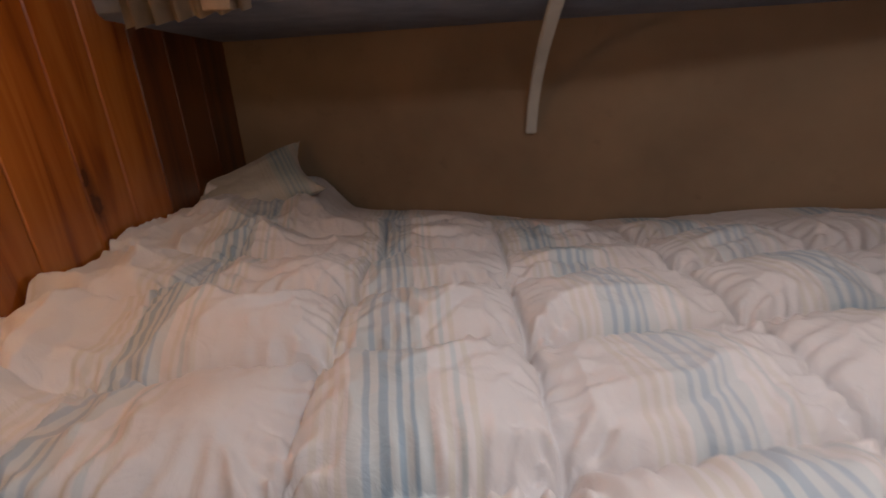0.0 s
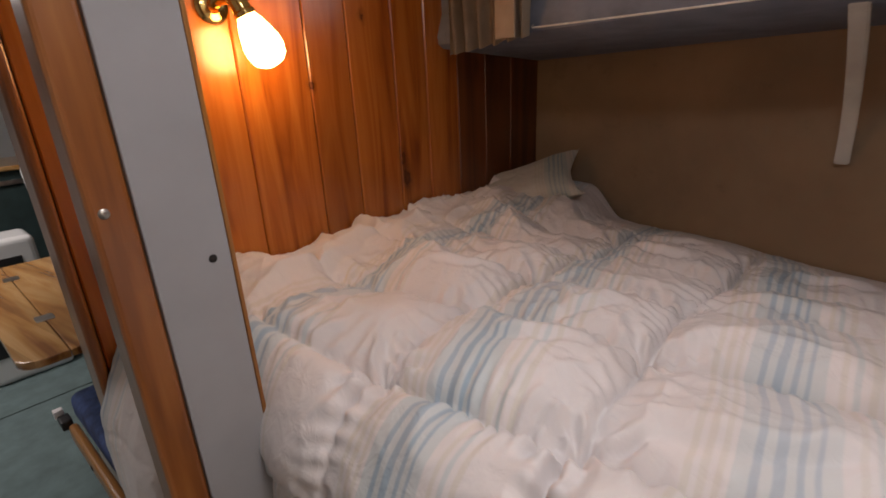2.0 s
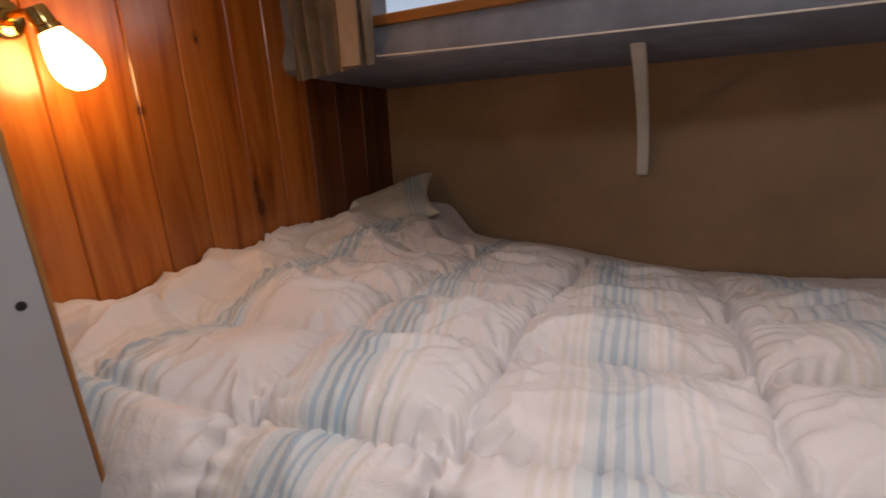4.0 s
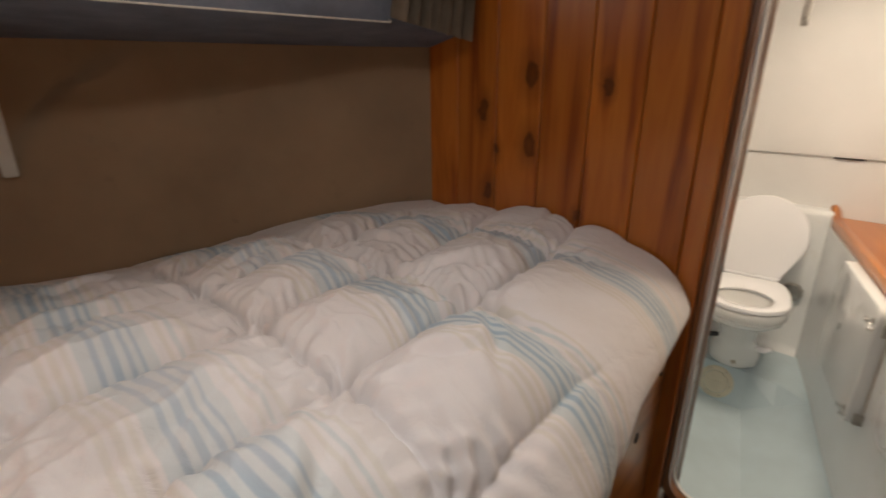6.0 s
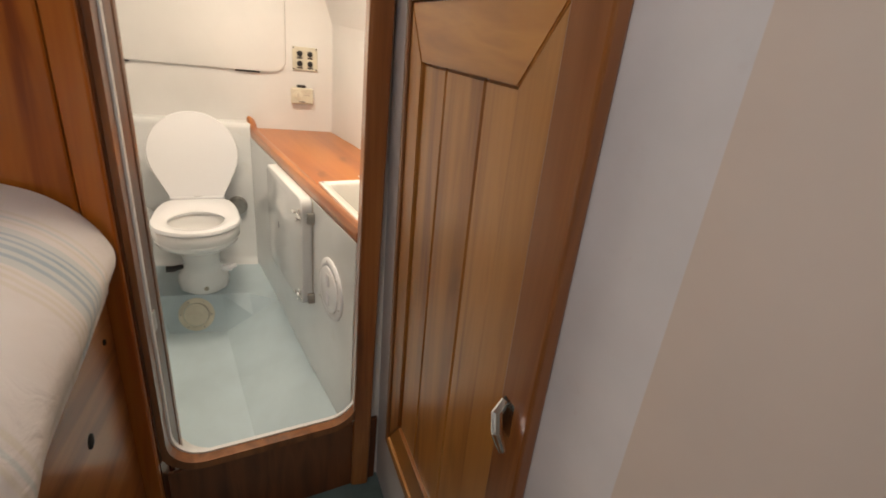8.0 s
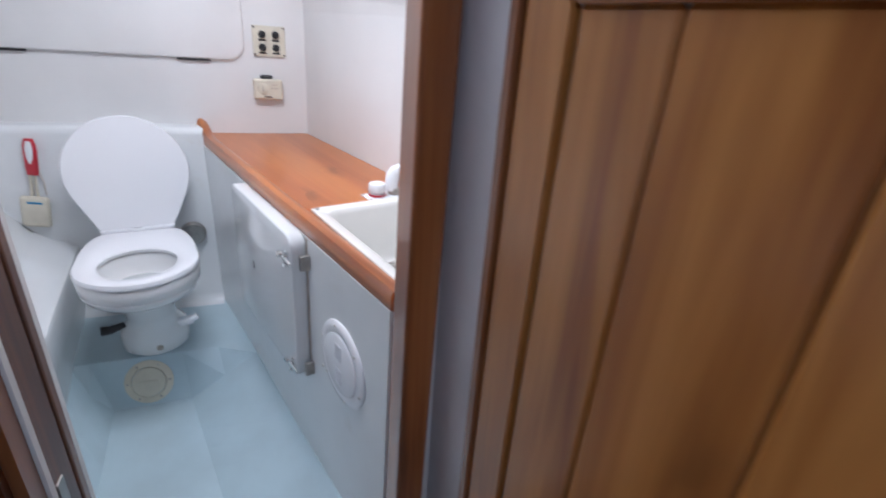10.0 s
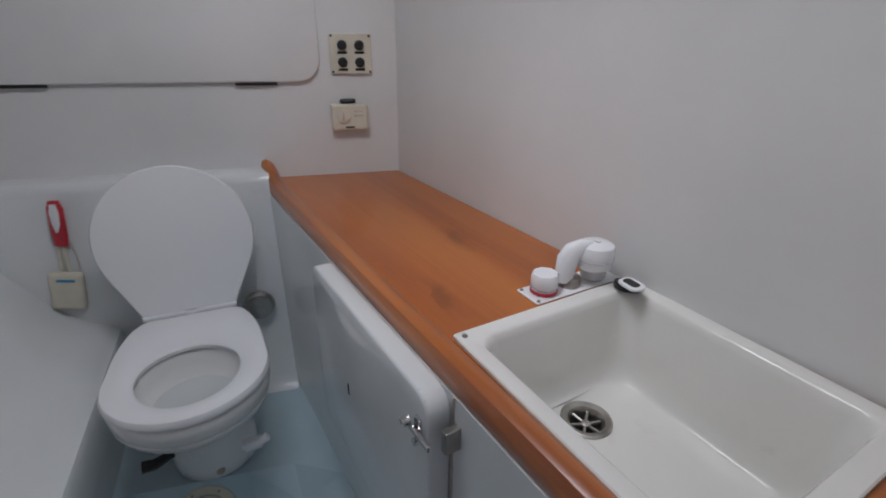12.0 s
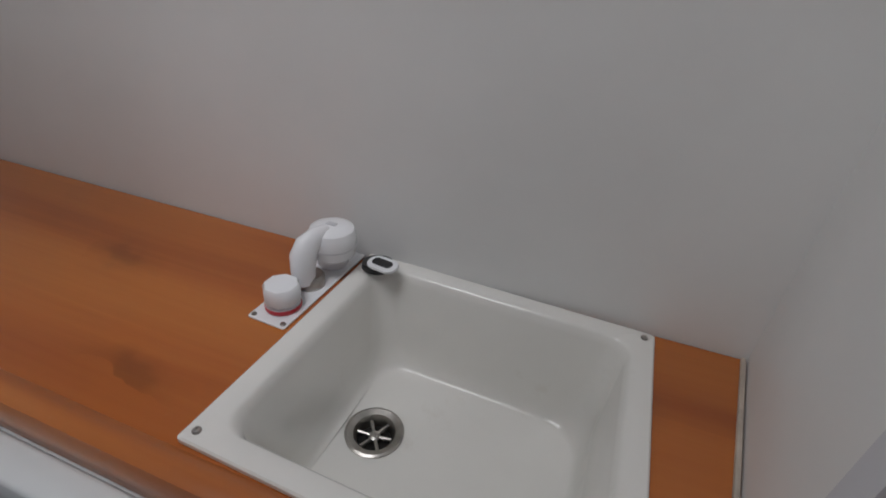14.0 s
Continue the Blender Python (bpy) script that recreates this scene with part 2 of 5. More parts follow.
RED = plain("red_plastic", (0.50, 0.03, 0.045), 0.3, 0, 0.1, 0.04, 15)
BLUE_TAPE = plain("blue_tape", (0.02, 0.26, 0.50), 0.5, 0, 0, 0.05, 15)
WHITE_SLAT = plain("white_painted_batten", (0.72, 0.69, 0.62), 0.5, 0, 0, 0.06, 12, 0.1, 80, (0.5, 0.46, 0.4))
CORD = plain("white_cord", (0.70, 0.67, 0.60), 0.8, 0, 0, 0.1, 60, 0.3, 600)
CURTAIN = plain("taupe_curtain", (0.34, 0.27, 0.205), 0.9, 0, 0, 0.10, 14, 0.4, 500)
TEAL = plain("teal_carpet", (0.12, 0.185, 0.19), 0.95, 0, 0, 0.12, 10, 0.5, 400)
NAVY = plain("blue_patterned_cushion", (0.05, 0.095, 0.24), 0.9, 0, 0, 0.3, 18, 0.4, 300, (0.22, 0.14, 0.10))
GREY_BASE = plain("beige_grey_base", (0.40, 0.38, 0.35), 0.5, 0, 0, 0.05, 4)
DARK_GREEN = plain("dark_green_upholstery", (0.02, 0.045, 0.045), 0.6, 0, 0, 0.15, 14)
WATER = plain("bowl_water", (0.62, 0.66, 0.66), 0.03, 0, 0.6, 0.01, 2)
SEALANT = plain("aged_sealant", (0.55, 0.48, 0.40), 0.6, 0, 0, 0.15, 30)

# frosted bulb
BULB_GLASS, n_, l_, b_ = material("glowing_frosted_bulb", 0.35)
b_.inputs["Base Color"].default_value = (1.0, 0.86, 0.66, 1)
b_.inputs["Emission Color"].default_value = (1.0, 0.62, 0.28, 1)
b_.inputs["Emission Strength"].default_value = 27.0
# window glass
PANE, n_, l_, b_ = material("window_glass", 0.03)
b_.inputs["Base Color"].default_value = (1, 1, 1, 1)
b_.inputs["Transmission Weight"].default_value = 1.0


def quilt_material(title="striped_cotton_quilt", shade=(1.0, 1.0, 1.0)):
    """White cotton woven with bands of blue, sage and straw stripes."""
    m, n, l, b = material(title, 0.85)
    uv = n.new("ShaderNodeUVMap")
    uv.uv_map = "cloth"
    wob = noise_tex(n, l, uv.outputs[0], 3.0, 3)
    sep = n.new("ShaderNodeSeparateXYZ")
    l.new(uv.outputs[0], sep.inputs[0])
    ma = n.new("ShaderNodeMath")
    ma.operation = "MULTIPLY_ADD"
    ma.inputs[1].default_value = 0.03
    l.new(wob.outputs[0], ma.inputs[0])
    l.new(sep.outputs[0], ma.inputs[2])
    fr = n.new("ShaderNodeMath")
    fr.operation = "FRACT"
    l.new(ma.outputs[0], fr.inputs[0])
    W, B, S_, T = (0.755, 0.73, 0.735), (0.35, 0.47, 0.565), (0.585, 0.645, 0.665), (0.695, 0.665, 0.62)
    K0, K1 = (0.0, 0.0, 0.0), (1.0, 1.0, 1.0)

    def stripes(ground, lines):
        stops = [(0.0, ground)]
        for at, wide, tint in lines:
            stops += [(at - 0.004, ground), (at, tint), (at + wide, tint), (at + wide + 0.004, ground)]
        rp = ramp(n, stops)
        l.new(fr.outputs[0], rp.inputs[0])
        return rp.outputs[0]

    pale = stripes(W, [(0.205, 0.018, T), (0.245, 0.018, T), (0.285, 0.014, T), (0.32, 0.24, S_), (0.600, 0.014, T), (0.635, 0.014, S_), (0.675, 0.018, T)])
    blue = stripes(K0, [(0.365, 0.018, K1), (0.415, 0.026, K1), (0.470, 0.014, K1), (0.510, 0.010, K1)])
    out = mixc(n, l, blue, pale, B)
    big = noise_tex(n, l, uv.outputs[0], 1.3, 4)
    rr = ramp(n, [(0.35, (0.93, 0.90, 0.88)), (0.65, (1.0, 1.0, 1.0))])
    l.new(big.outputs[0], rr.inputs[0])
    out = mixc(n, l, 1.0, out, rr.outputs[0], "MULTIPLY")
    fade = noise_tex(n, l, uv.outputs[0], 0.9, 3)
    fd = ramp(n, [(0.42, (0, 0, 0)), (0.66, (0.45, 0.45, 0.45))])
    l.new(fade.outputs[0], fd.inputs[0])
    out = mixc(n, l, fd.outputs[0], out, W)
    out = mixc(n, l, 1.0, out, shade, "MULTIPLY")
    l.new(out, b.inputs["Base Color"])
    b.inputs["Sheen Weight"].default_value = 0.15
    tc = n.new("ShaderNodeTexCoord")
    cr = noise_tex(n, l, tc.outputs["Object"], 22.0, 5, 0.55, 0.9)
    add_bump(n, l, b, cr.outputs[0], 0.55, 0.008)
    return m


QUILT = quilt_material()
# the quilt's cloth multiplied to a darker, slightly less blue tone
PILLOW = quilt_material("darker_striped_pillowcase", (0.66, 0.66, 0.60))


# ---- mesh helpers ----
def part(name, bm, mat, parent=None, label="", smooth=False):
    """Links a bmesh as one mesh object, under a thing or on its own."""
    me = bpy.data.meshes.new(name)
    bmesh.ops.recalc_face_normals(bm, faces=bm.faces)
    if smooth:
        for f in bm.faces:
            f.smooth = True
    bm.to_mesh(me)
    bm.free()
    me.materials.append(mat)
    if smooth:
        me.set_sharp_from_angle(angle=radians(40))
    ob = new(name, me)
    if parent is not None:
        ob.parent = parent
    if label:
        ob["label"] = label
    return ob


def thing(name, label, category, group="", kind=""):
    return tagged(new(name), label, category, group, kind)


def box(lo, hi, bevel=0.0, m=None, seg=2, bm=None):
    bm = bm or bmesh.new()
    c = [(a + b) / 2 for a, b in zip(lo, hi)]
    s = [b - a for a, b in zip(lo, hi)]
    r = bmesh.ops.create_cube(bm, size=1, matrix=Matrix.Translation(c) @ Matrix.Diagonal((*s, 1)))
    if bevel:
        es = list({e for v in r["verts"] for e in v.link_edges})
        bmesh.ops.bevel(bm, geom=es, offset=bevel, segments=seg, affect="EDGES", profile=0.5)
    if m is not None:
        bmesh.ops.transform(bm, matrix=m, verts=bm.verts)
    return bm


def prism(points, z0, z1, bevel=0.0, m=None, seg=2):
    """A polygon in x, y drawn up from z0 to z1."""
    bm = bmesh.new()
    vs = [bm.verts.new((x, y, z0)) for x, y in points]
    f = bm.faces.new(vs)
    ex = bmesh.ops.extrude_face_region(bm, geom=[f])
    bmesh.ops.translate(bm, vec=(0, 0, z1 - z0), verts=[g for g in ex["geom"] if isinstance(g, bmesh.types.BMVert)])
    if bevel:
        bmesh.ops.bevel(bm, geom=list(bm.edges), offset=bevel, segments=seg, affect="EDGES", profile=0.5)
    if m is not None:
        bmesh.ops.transform(bm, matrix=m, verts=bm.verts)
    return bm


def rounded(w, h, r, n=6, corners=(1, 1, 1, 1)):
    """A rounded rectangle about the origin, counter-clockwise from its lower right corner."""
    pts = []
    for k, (cx, cy, a0) in enumerate(((w / 2, -h / 2, -90), (w / 2, h / 2, 0), (-w / 2, h / 2, 90), (-w / 2, -h / 2, 180))):
        rr = r * corners[k]
        if rr <= 0:
            pts.append((cx, cy))
            continue
        for i in range(n + 1):
            a = radians(a0 + 90 * i / n)
            pts.append((cx - math.copysign(rr, cx) + rr * math.cos(a), cy - math.copysign(rr, cy) + rr * math.sin(a)))
    return pts


def lathe(profile, n=32, m=None, sx=1.0, sy=1.0):
    """A profile of (radius, z) turned about z."""
    bm = bmesh.new()
    rings = []
    for r, z in profile:
        if r <= 1e-6:
            rings.append([bm.verts.new((0, 0, z))])
        else:
            rings.append([bm.verts.new((r * sx * math.cos(2 * math.pi * i / n), r * sy * math.sin(2 * math.pi * i / n), z)) for i in range(n)])
    for a, b in zip(rings, rings[1:]):
        for i in range(n):
            j = (i + 1) % n
            if len(a) == 1 and len(b) == 1:
                continue
            if len(a) == 1:
                bm.faces.new((a[0], b[i], b[j]))
            elif len(b) == 1:
                bm.faces.new((a[i], a[j], b[0]))
            else:
                bm.faces.new((a[i], a[j], b[j], b[i]))
    if m is not None:
        bmesh.ops.transform(bm, matrix=m, verts=bm.verts)
    return bm


def tube(points, radii, n=12, flat=1.0):
    """A tube along points, closed at both ends."""
    bm = bmesh.new()
    pts = [Vector(p) for p in points]
    if isinstance(radii, (int, float)):
        radii = [radii] * len(pts)
    rings = []
    side = None
    for i, p in enumerate(pts):
        d = (pts[min(i + 1, len(pts) - 1)] - pts[max(i - 1, 0)]).normalized()
        if side is None:
            side = d.cross(Vector((0, 0, 1)) if abs(d.z) < 0.9 else Vector((1, 0, 0))).normalized()
        side = (side - d * side.dot(d)).normalized()
        up = side.cross(d)
        rings.append([bm.verts.new(p + radii[i] * (math.cos(2 * math.pi * k / n) * side + flat * math.sin(2 * math.pi * k / n) * up)) for k in range(n)])
    for a, b in zip(rings, rings[1:]):
        for k in range(n):
            bm.faces.new((a[k], a[(k + 1) % n], b[(k + 1) % n], b[k]))
    bm.faces.new(rings[0][::-1])
    bm.faces.new(rings[-1])
    return bm


def grid(nu, nv, fn):
    """A sheet of nu by nv quads; fn(u, v) gives the place."""
    bm = bmesh.new()
    vs = [[bm.verts.new(fn(i / nu, j / nv)) for j in range(nv + 1)] for i in range(nu + 1)]
    for i in range(nu):
        for j in range(nv):
            bm.faces.new((vs[i][j], vs[i + 1][j], vs[i + 1][j + 1], vs[i][j + 1]))
    return bm


def screw(name, where, facing, r, mat, parent=None, label=""):
    """A round-headed screw on a surface."""
    m = Matrix.Translation(where) @ Vector(facing).to_track_quat("Z", "Y").to_matrix().to_4x4()
    return part(name, lathe([(r, -0.002), (r, 0.0008), (r * 0.75, 0.0022), (r * 0.25, 0.0026), (r * 0.2, 0.0016), (0, 0.0016)], 14, m), mat, parent, label, True)


def smooth01(x):
    x = min(1.0, max(0.0, x))
    return x * x * (3 - 2 * x)


# ---- the hull and its bulkheads ----
X_AFT, X_FWD, X_BOW = -0.732, 1.56, 3.13   # faces of the three bulkheads
DOOR_Y0, DOOR_Y1, SILL = 0.578, 1.046, 0.272
CEIL = 2.02


def hull_y(x):
    """Inner face of the port side beside the berth, in plan."""
    k = (x + 0.74) / 2.30
    return 2.85 - 0.165 * k - 0.695 * k * k


def hull_sheet(x0, x1, z0, z1, thick=0.05):
    bm = bmesh.new()
    n = 24
    rows = []
    for i in range(n + 1):
        x = x0 + (x1 - x0) * i / n
        y = hull_y(x)
        rows.append([bm.verts.new(p) for p in ((x, y, z0), (x, y + 0.01, z1), (x, y + 0.01 + thick, z1), (x, y + thick, z0))])
    for a, b in zip(rows, rows[1:]):
        for k in range(4):
            bm.faces.new((a[k], a[(k + 1) % 4], b[(k + 1) % 4], b[k]))
    bm.faces.new(rows[0])
    bm.faces.new(rows[-1][::-1])
    return bm


tagged(part("wall_port_hull", hull_sheet(X_AFT - 0.05, X_FWD + 0.02, 0.0, 1.60), HULL_LINING, smooth=True),
       "hull side covered in tan woven lining behind the berth", "wall", kind="structure")


def deck_edge_y(x):
    """Plan line at which the underside of the side deck turns up into the cabin side."""
    return 2.085 - 0.153 * (x + 0.289)


def deck_underside():
    bm = bmesh.new()
    n = 24
    rows = []
    for i in range(n + 1):
        x = X_AFT - 0.05 + (X_FWD + 0.07 - X_AFT) * i / n
        e, h = deck_edge_y(x), hull_y(x) + 0.03
        rows.append([bm.verts.new(p) for p in ((x, h, 1.550 + 0.014 * math.sin(math.pi * min(1, max(0, (x + 0.74) / 2.3)))), (x, e + 0.03, 1.590), (x, e + 0.006, 1.604), (x, e, 1.630), (x, e + 0.03, 1.702), (x, e + 0.09, 1.702), (x, h, 1.66))])
    for a, b in zip(rows, rows[1:]):
        for k in range(7):
            bm.faces.new((a[k], a[(k + 1) % 7], b[(k + 1) % 7], b[k]))
    bm.faces.new(rows[0])
    bm.faces.new(rows[-1][::-1])
    return bm


tagged(part("ceiling_side_deck", deck_underside(), DECK_LINING, smooth=True),
       "slate blue fabric lining under the side deck", "ceiling", kind="structure")


# cabin side with its long window
def cabin_side():
    bm = bmesh.new()
    for x0, x1, z0, z1 in ((X_AFT - 0.05, -0.42, 1.703, 2.04), (1.18, X_FWD + 0.02, 1.703, 2.04), (-0.42, 1.18, 1.965, 2.04)):
        pts = [(x0, deck_edge_y(x0) + 0.03), (x1, deck_edge_y(x1) + 0.03), (x1, deck_edge_y(x1) + 0.08), (x0, deck_edge_y(x0) + 0.08)]
        lo = [bm.verts.new((*p, z0)) for p in pts]
        hi = [bm.verts.new((*p, z1)) for p in pts]
        bm.faces.new(lo[::-1])
        bm.faces.new(hi)
        for k in range(4):
            bm.faces.new((lo[k], lo[(k + 1) % 4], hi[(k + 1) % 4], hi[k]))
    return bm


tagged(part("wall_cabin_side", cabin_side(), DECK_LINING), "slate blue lined cabin side round a long window", "wall", kind="structure")
win_turn = math.degrees(math.atan2(-0.153, 1))


def on_side(x, off, z):
    """A pose on the cabin side: x along it, y into the hull."""
    return Matrix.Translation((x, deck_edge_y(x) + 0.03 + off, z)) @ pose(0, 0, 0, 0, 0, win_turn)


window = tagged(new("window_1"), "long cabin-side window in a varnished wood frame, bright daylight outside", "window", kind="structure")
WL = 1.62
m_ = on_side(0.38, 0, 0)
part("window_frame", box((-WL / 2, -0.014, 1.700), (WL / 2, 0.05, 1.730), 0.004, m_), OAK_X, window)
part("window_frame", box((-WL / 2, -0.014, 1.942), (WL / 2, 0.05, 1.972), 0.004, m_), TRIM_X, window)
part("window_frame", box((-WL / 2, -0.014, 1.730), (-WL / 2 + 0.03, 0.05, 1.942), 0.004, m_), TRIM, window)
part("window_frame", box((WL / 2 - 0.03, -0.014, 1.730), (WL / 2, 0.05, 1.942), 0.004, m_), TRIM, window)
pane = part("pane", box((-WL / 2 + 0.028, 0.03, 1.728), (WL / 2 - 0.028, 0.036, 1.944), 0, m_), PANE, window)
pane.visible_shadow = False


def plank_wall(name, label, x, edges, z0, z1, out, thick=0.016, back=0.055, darkened=9.0, timber=None):
    """A bulkhead faced with upright boards, each with eased edges."""
    lo, hi = min(edges), max(edges)
    base = tagged(part(name, box((min(x - out * thick, x - out * (thick + back)), lo, z0), (max(x - out * thick, x - out * (thick + back)), hi, z1)), DARK),
                  label, "wall", kind="structure")
    for a, b in zip(edges, edges[1:]):
        x0, x1 = sorted((x, x - out * thick))
        part("plank", box((x0, a + 0.0012, z0 + 0.002), (x1, b - 0.0012, z1 - 0.002), 0.0035, None, 1), PINE_SHADE if a >= darkened else timber, base)
    return base


# boards nearest the hull take the shade-coloured pine
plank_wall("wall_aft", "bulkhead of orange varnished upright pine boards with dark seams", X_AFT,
           [0.955, 1.085, 1.23, 1.390, 1.598, 1.745, 1.930, 2.085, 2.26, 2.44, 2.63, 2.87], 0.0, CEIL, 1, darkened=2.25, timber=PINE_AFT)
plank_wall("wall_forward_port", "bulkhead of knotty orange varnished pine boards above the berth", X_FWD,
           [1.058, 1.11, 1.251, 1.396, 1.545, 1.706, 1.868, 2.03], 0.0, CEIL, -1, timber=PINE_FWD)


# bulkhead round the toilet room door, cut out with rounded lower corners
def opening_loop(grow=0.0, top=1.93, r=0.085, n=8, y1=DOOR_Y1, z0=SILL, y0=0.562):
    ya, yb, zz = y0 - grow, y1 + grow, z0 - grow
    r = r + grow
    pts = [(yb, top + grow), (ya, top + grow)]
    for i in range(n + 1):
        a = radians(180 + 90 * i / n)
        pts.append((ya + r + r * math.cos(a), zz + r + r * math.sin(a)))
    for i in range(n + 1):
        a = radians(270 + 90 * i / n)
        pts.append((yb - r + r * math.cos(a), zz + r + r * math.sin(a)))
    return pts


def ring_slab(inner, outer, x0, x1):
    """A slab in y, z between an inner and an outer loop, from x0 to x1."""
    bm = bmesh.new()

    def loop(pts, x):
        return [bm.verts.new((x, y, z)) for y, z in pts]
    faces = []
    for x in (x0, x1):
        es = []
        loops = []
        for pts in (inner, outer):
            vs = loop(pts, x)
            loops.append(vs)
            es += [bm.edges.new((vs[i], vs[(i + 1) % len(vs)])) for i in range(len(vs))]
        bmesh.ops.triangle_fill(bm, use_beauty=True, edges=es)
        faces.append(loops)
    for k in range(2):
        a, b = faces[0][k], faces[1][k]
        for i in range(len(a)):
            j = (i + 1) % len(a)
            bm.faces.new((a[i], a[j], b[j], b[i]))
    return bm


def askew(bm):
    """Leans the doorway in plan: its starboard side stands farther forward."""
    for v in bm.verts:
        v.co.x += (DOOR_Y1 - v.co.y) * 0.215
    return bm


outer_rect = [(1.30, CEIL - 0.002), (0.05, CEIL - 0.002), (0.05, 0.0), (1.30, 0.0)]
wall_bm = ring_slab(opening_loop(0.004, y1=1.072, z0=0.13, y0=0.548), outer_rect, 1.735, 1.80)
for v_ in wall_bm.verts:
    if v_.co.x > 1.79 and v_.co.y < 0.56:
        v_.co.x = 1.827 - 0.12 * v_.co.y
tagged(part("wall_forward", wall_bm, LAMINATE),
       "white bulkhead with the round-cornered toilet room opening", "wall", kind="structure")
door_trim = tagged(new("door_1"), "open doorway with rounded lower corners, edged in red-brown wood", "doorway", kind="structure")
part("casing", askew(ring_slab(opening_loop(0.0), opening_loop(0.022), 1.592, 1.622)), TRIM, door_trim, "worn red-brown wooden casing")
part("seal_strip", askew(ring_slab(opening_loop(-0.004), opening_loop(0.004), 1.6225, 1.634)), LAMINATE, door_trim, "thin white edge strip")
# this jamb face lies in shade; the dark wood colour carries that
part("lining", box((1.6342, 1.048, 0.02), (1.700, 1.066, 1.96), 0.003), DARK, door_trim, "door lining coloured dark brown for the jamb's shade")
part("stop_bead", box((1.7005, 1.046, 0.02), (1.722, 1.066, 1.96), 0.004), TRIM, door_trim, "red-brown far bead")
# dark wood of the bulkhead on the cabin side, under and beside the opening
tagged(part("panel_below_door", prism([(1.6, 1.056), (1.72, 0.50), (1.735, 0.50), (1.612, 1.056)], 0.0, SILL - 0.0225, 0.002), DARK),
       "dark brown wooden riser under the doorway", "panel", kind="structure")
jamb = tagged(part("door_post", box((1.692, 0.523, 0.0), (1.772, 0.5765, 2.0), 0.008, None, 3), POST_WOOD),
              "tall rounded honey-brown wooden door post", "door post", kind="structure")
strike = thing("strike_plate", "small dark metal strike plate on the door edge", "strike plate")
part("plate", box((1.648, 1.0455, 0.655), (1.668, 1.052, 0.705), 0.001), STEEL, strike)

# ---- starboard locker wall of the cabin ----
LA, LB = Vector((1.712, 0.513, 0)), Vector((0.792, 0.417, 0))
L_DIR = (LB - LA).normalized()
L_OUT = Vector((L_DIR.y, -L_DIR.x, 0))       # into the cabin
LEAN, LEAN_Z = 0.020, 1.30                   # the locker front leans into the cabin towards its top
L_M = Matrix.Translation(LA - L_OUT * LEAN * LEAN_Z) @ Matrix(((L_DIR.x, L_OUT.x, L_OUT.x * LEAN, 0), (L_DIR.y, L_OUT.y, L_OUT.y * LEAN, 0), (0, 0, 1, 0), (0, 0, 0, 1)))
L_LEN = (LB - LA).length
RAIL_Z = 1.490

corner_dir = Vector((-0.80, -0.60, 0))


def locker_wall(p0, p1, d_out, length, z1, radius, kind):
    """A wall in plan from p0 to p1 that turns into d_out round a soft corner."""
    d_in = (p1 - p0).normalized()
    a, b = p1 - d_in * radius, p1 + d_out * radius
    line = [p0, a] if kind == "front" else [a]
    if kind != "front":
        for k in range(1, 11):
            t = k / 10
            line.append(a * (1 - t) ** 2 + p1 * 2 * t * (1 - t) + b * t ** 2)
        line.append(p1 + d_out * length)
    bm = bmesh.new()
    rows = []
    for k, p in enumerate(line):
        d = (line[min(k + 1, len(line) - 1)] - line[max(k - 1, 0)]).normalized()
        nrm = Vector((d.y, -d.x, 0))
        q = p - nrm * 0.03
        lo, hi = -L_OUT * LEAN * LEAN_Z, L_OUT * LEAN * (z1 - LEAN_Z) + Vector((0, 0, z1))
        rows.append([bm.verts.new(v) for v in (p + lo, p + hi, q + hi, q + lo)])
    for r0, r1 in zip(rows, rows[1:]):
        for k in range(4):
            bm.faces.new((r0[k], r0[(k + 1) % 4], r1[(k + 1) % 4], r1[k]))
    bm.faces.new(rows[0])
    bm.faces.new(rows[-1][::-1])
    return bm


tagged(part("wall_locker", locker_wall(LA - L_DIR * 0.06, LB, corner_dir, 0.7, RAIL_Z, 0.07, "front"), GREY_PAINT),
       "smooth grey-white painted locker front", "wall", kind="structure")
tagged(part("wall_locker_return", locker_wall(LA, LB, corner_dir, 0.72, CEIL, 0.07, "return"), WARM_LIT_WHITE, smooth=True),
       "smooth white panel turning the corner beside the locker, tinted for warm lamplight", "wall", kind="structure")
tagged(part("wall_starboard_aft", box((-0.80, -0.07, 0.0), (0.22, -0.02, CEIL), 0.0), LAMINATE),
       "plain white cabin side wall", "wall", kind="structure")
# shelf recess above the locker, faced with dark wood
tagged(part("wall_shelf_back", box((0.0, -0.34, RAIL_Z), (L_LEN, -0.31, CEIL), 0.0, L_M), DARK), "dark wooden back of the shelf recess", "wall", kind="structure")
shelf = thing("shelf", "dark wooden shelf over the locker with a honey-coloured fiddle rail", "shelf")
part("board", box((0.0, -0.31, RAIL_Z - 0.018), (L_LEN, -0.031, RAIL_Z + 0.002), 0.0, L_M), DARK, shelf)
rail = part("fiddle_rail", box((0.004, -0.001, RAIL_Z - 0.002), (L_LEN - 0.075, 0.018, RAIL_Z + 0.062), 0.005, L_M, 3), OAK_X, shelf, "honey-coloured fiddle rail")
part("end_board", box((-0.002, -0.31, RAIL_Z + 0.002), (0.012, -0.001, CEIL), 0.002, L_M), TRIM, shelf, "red-brown end board")
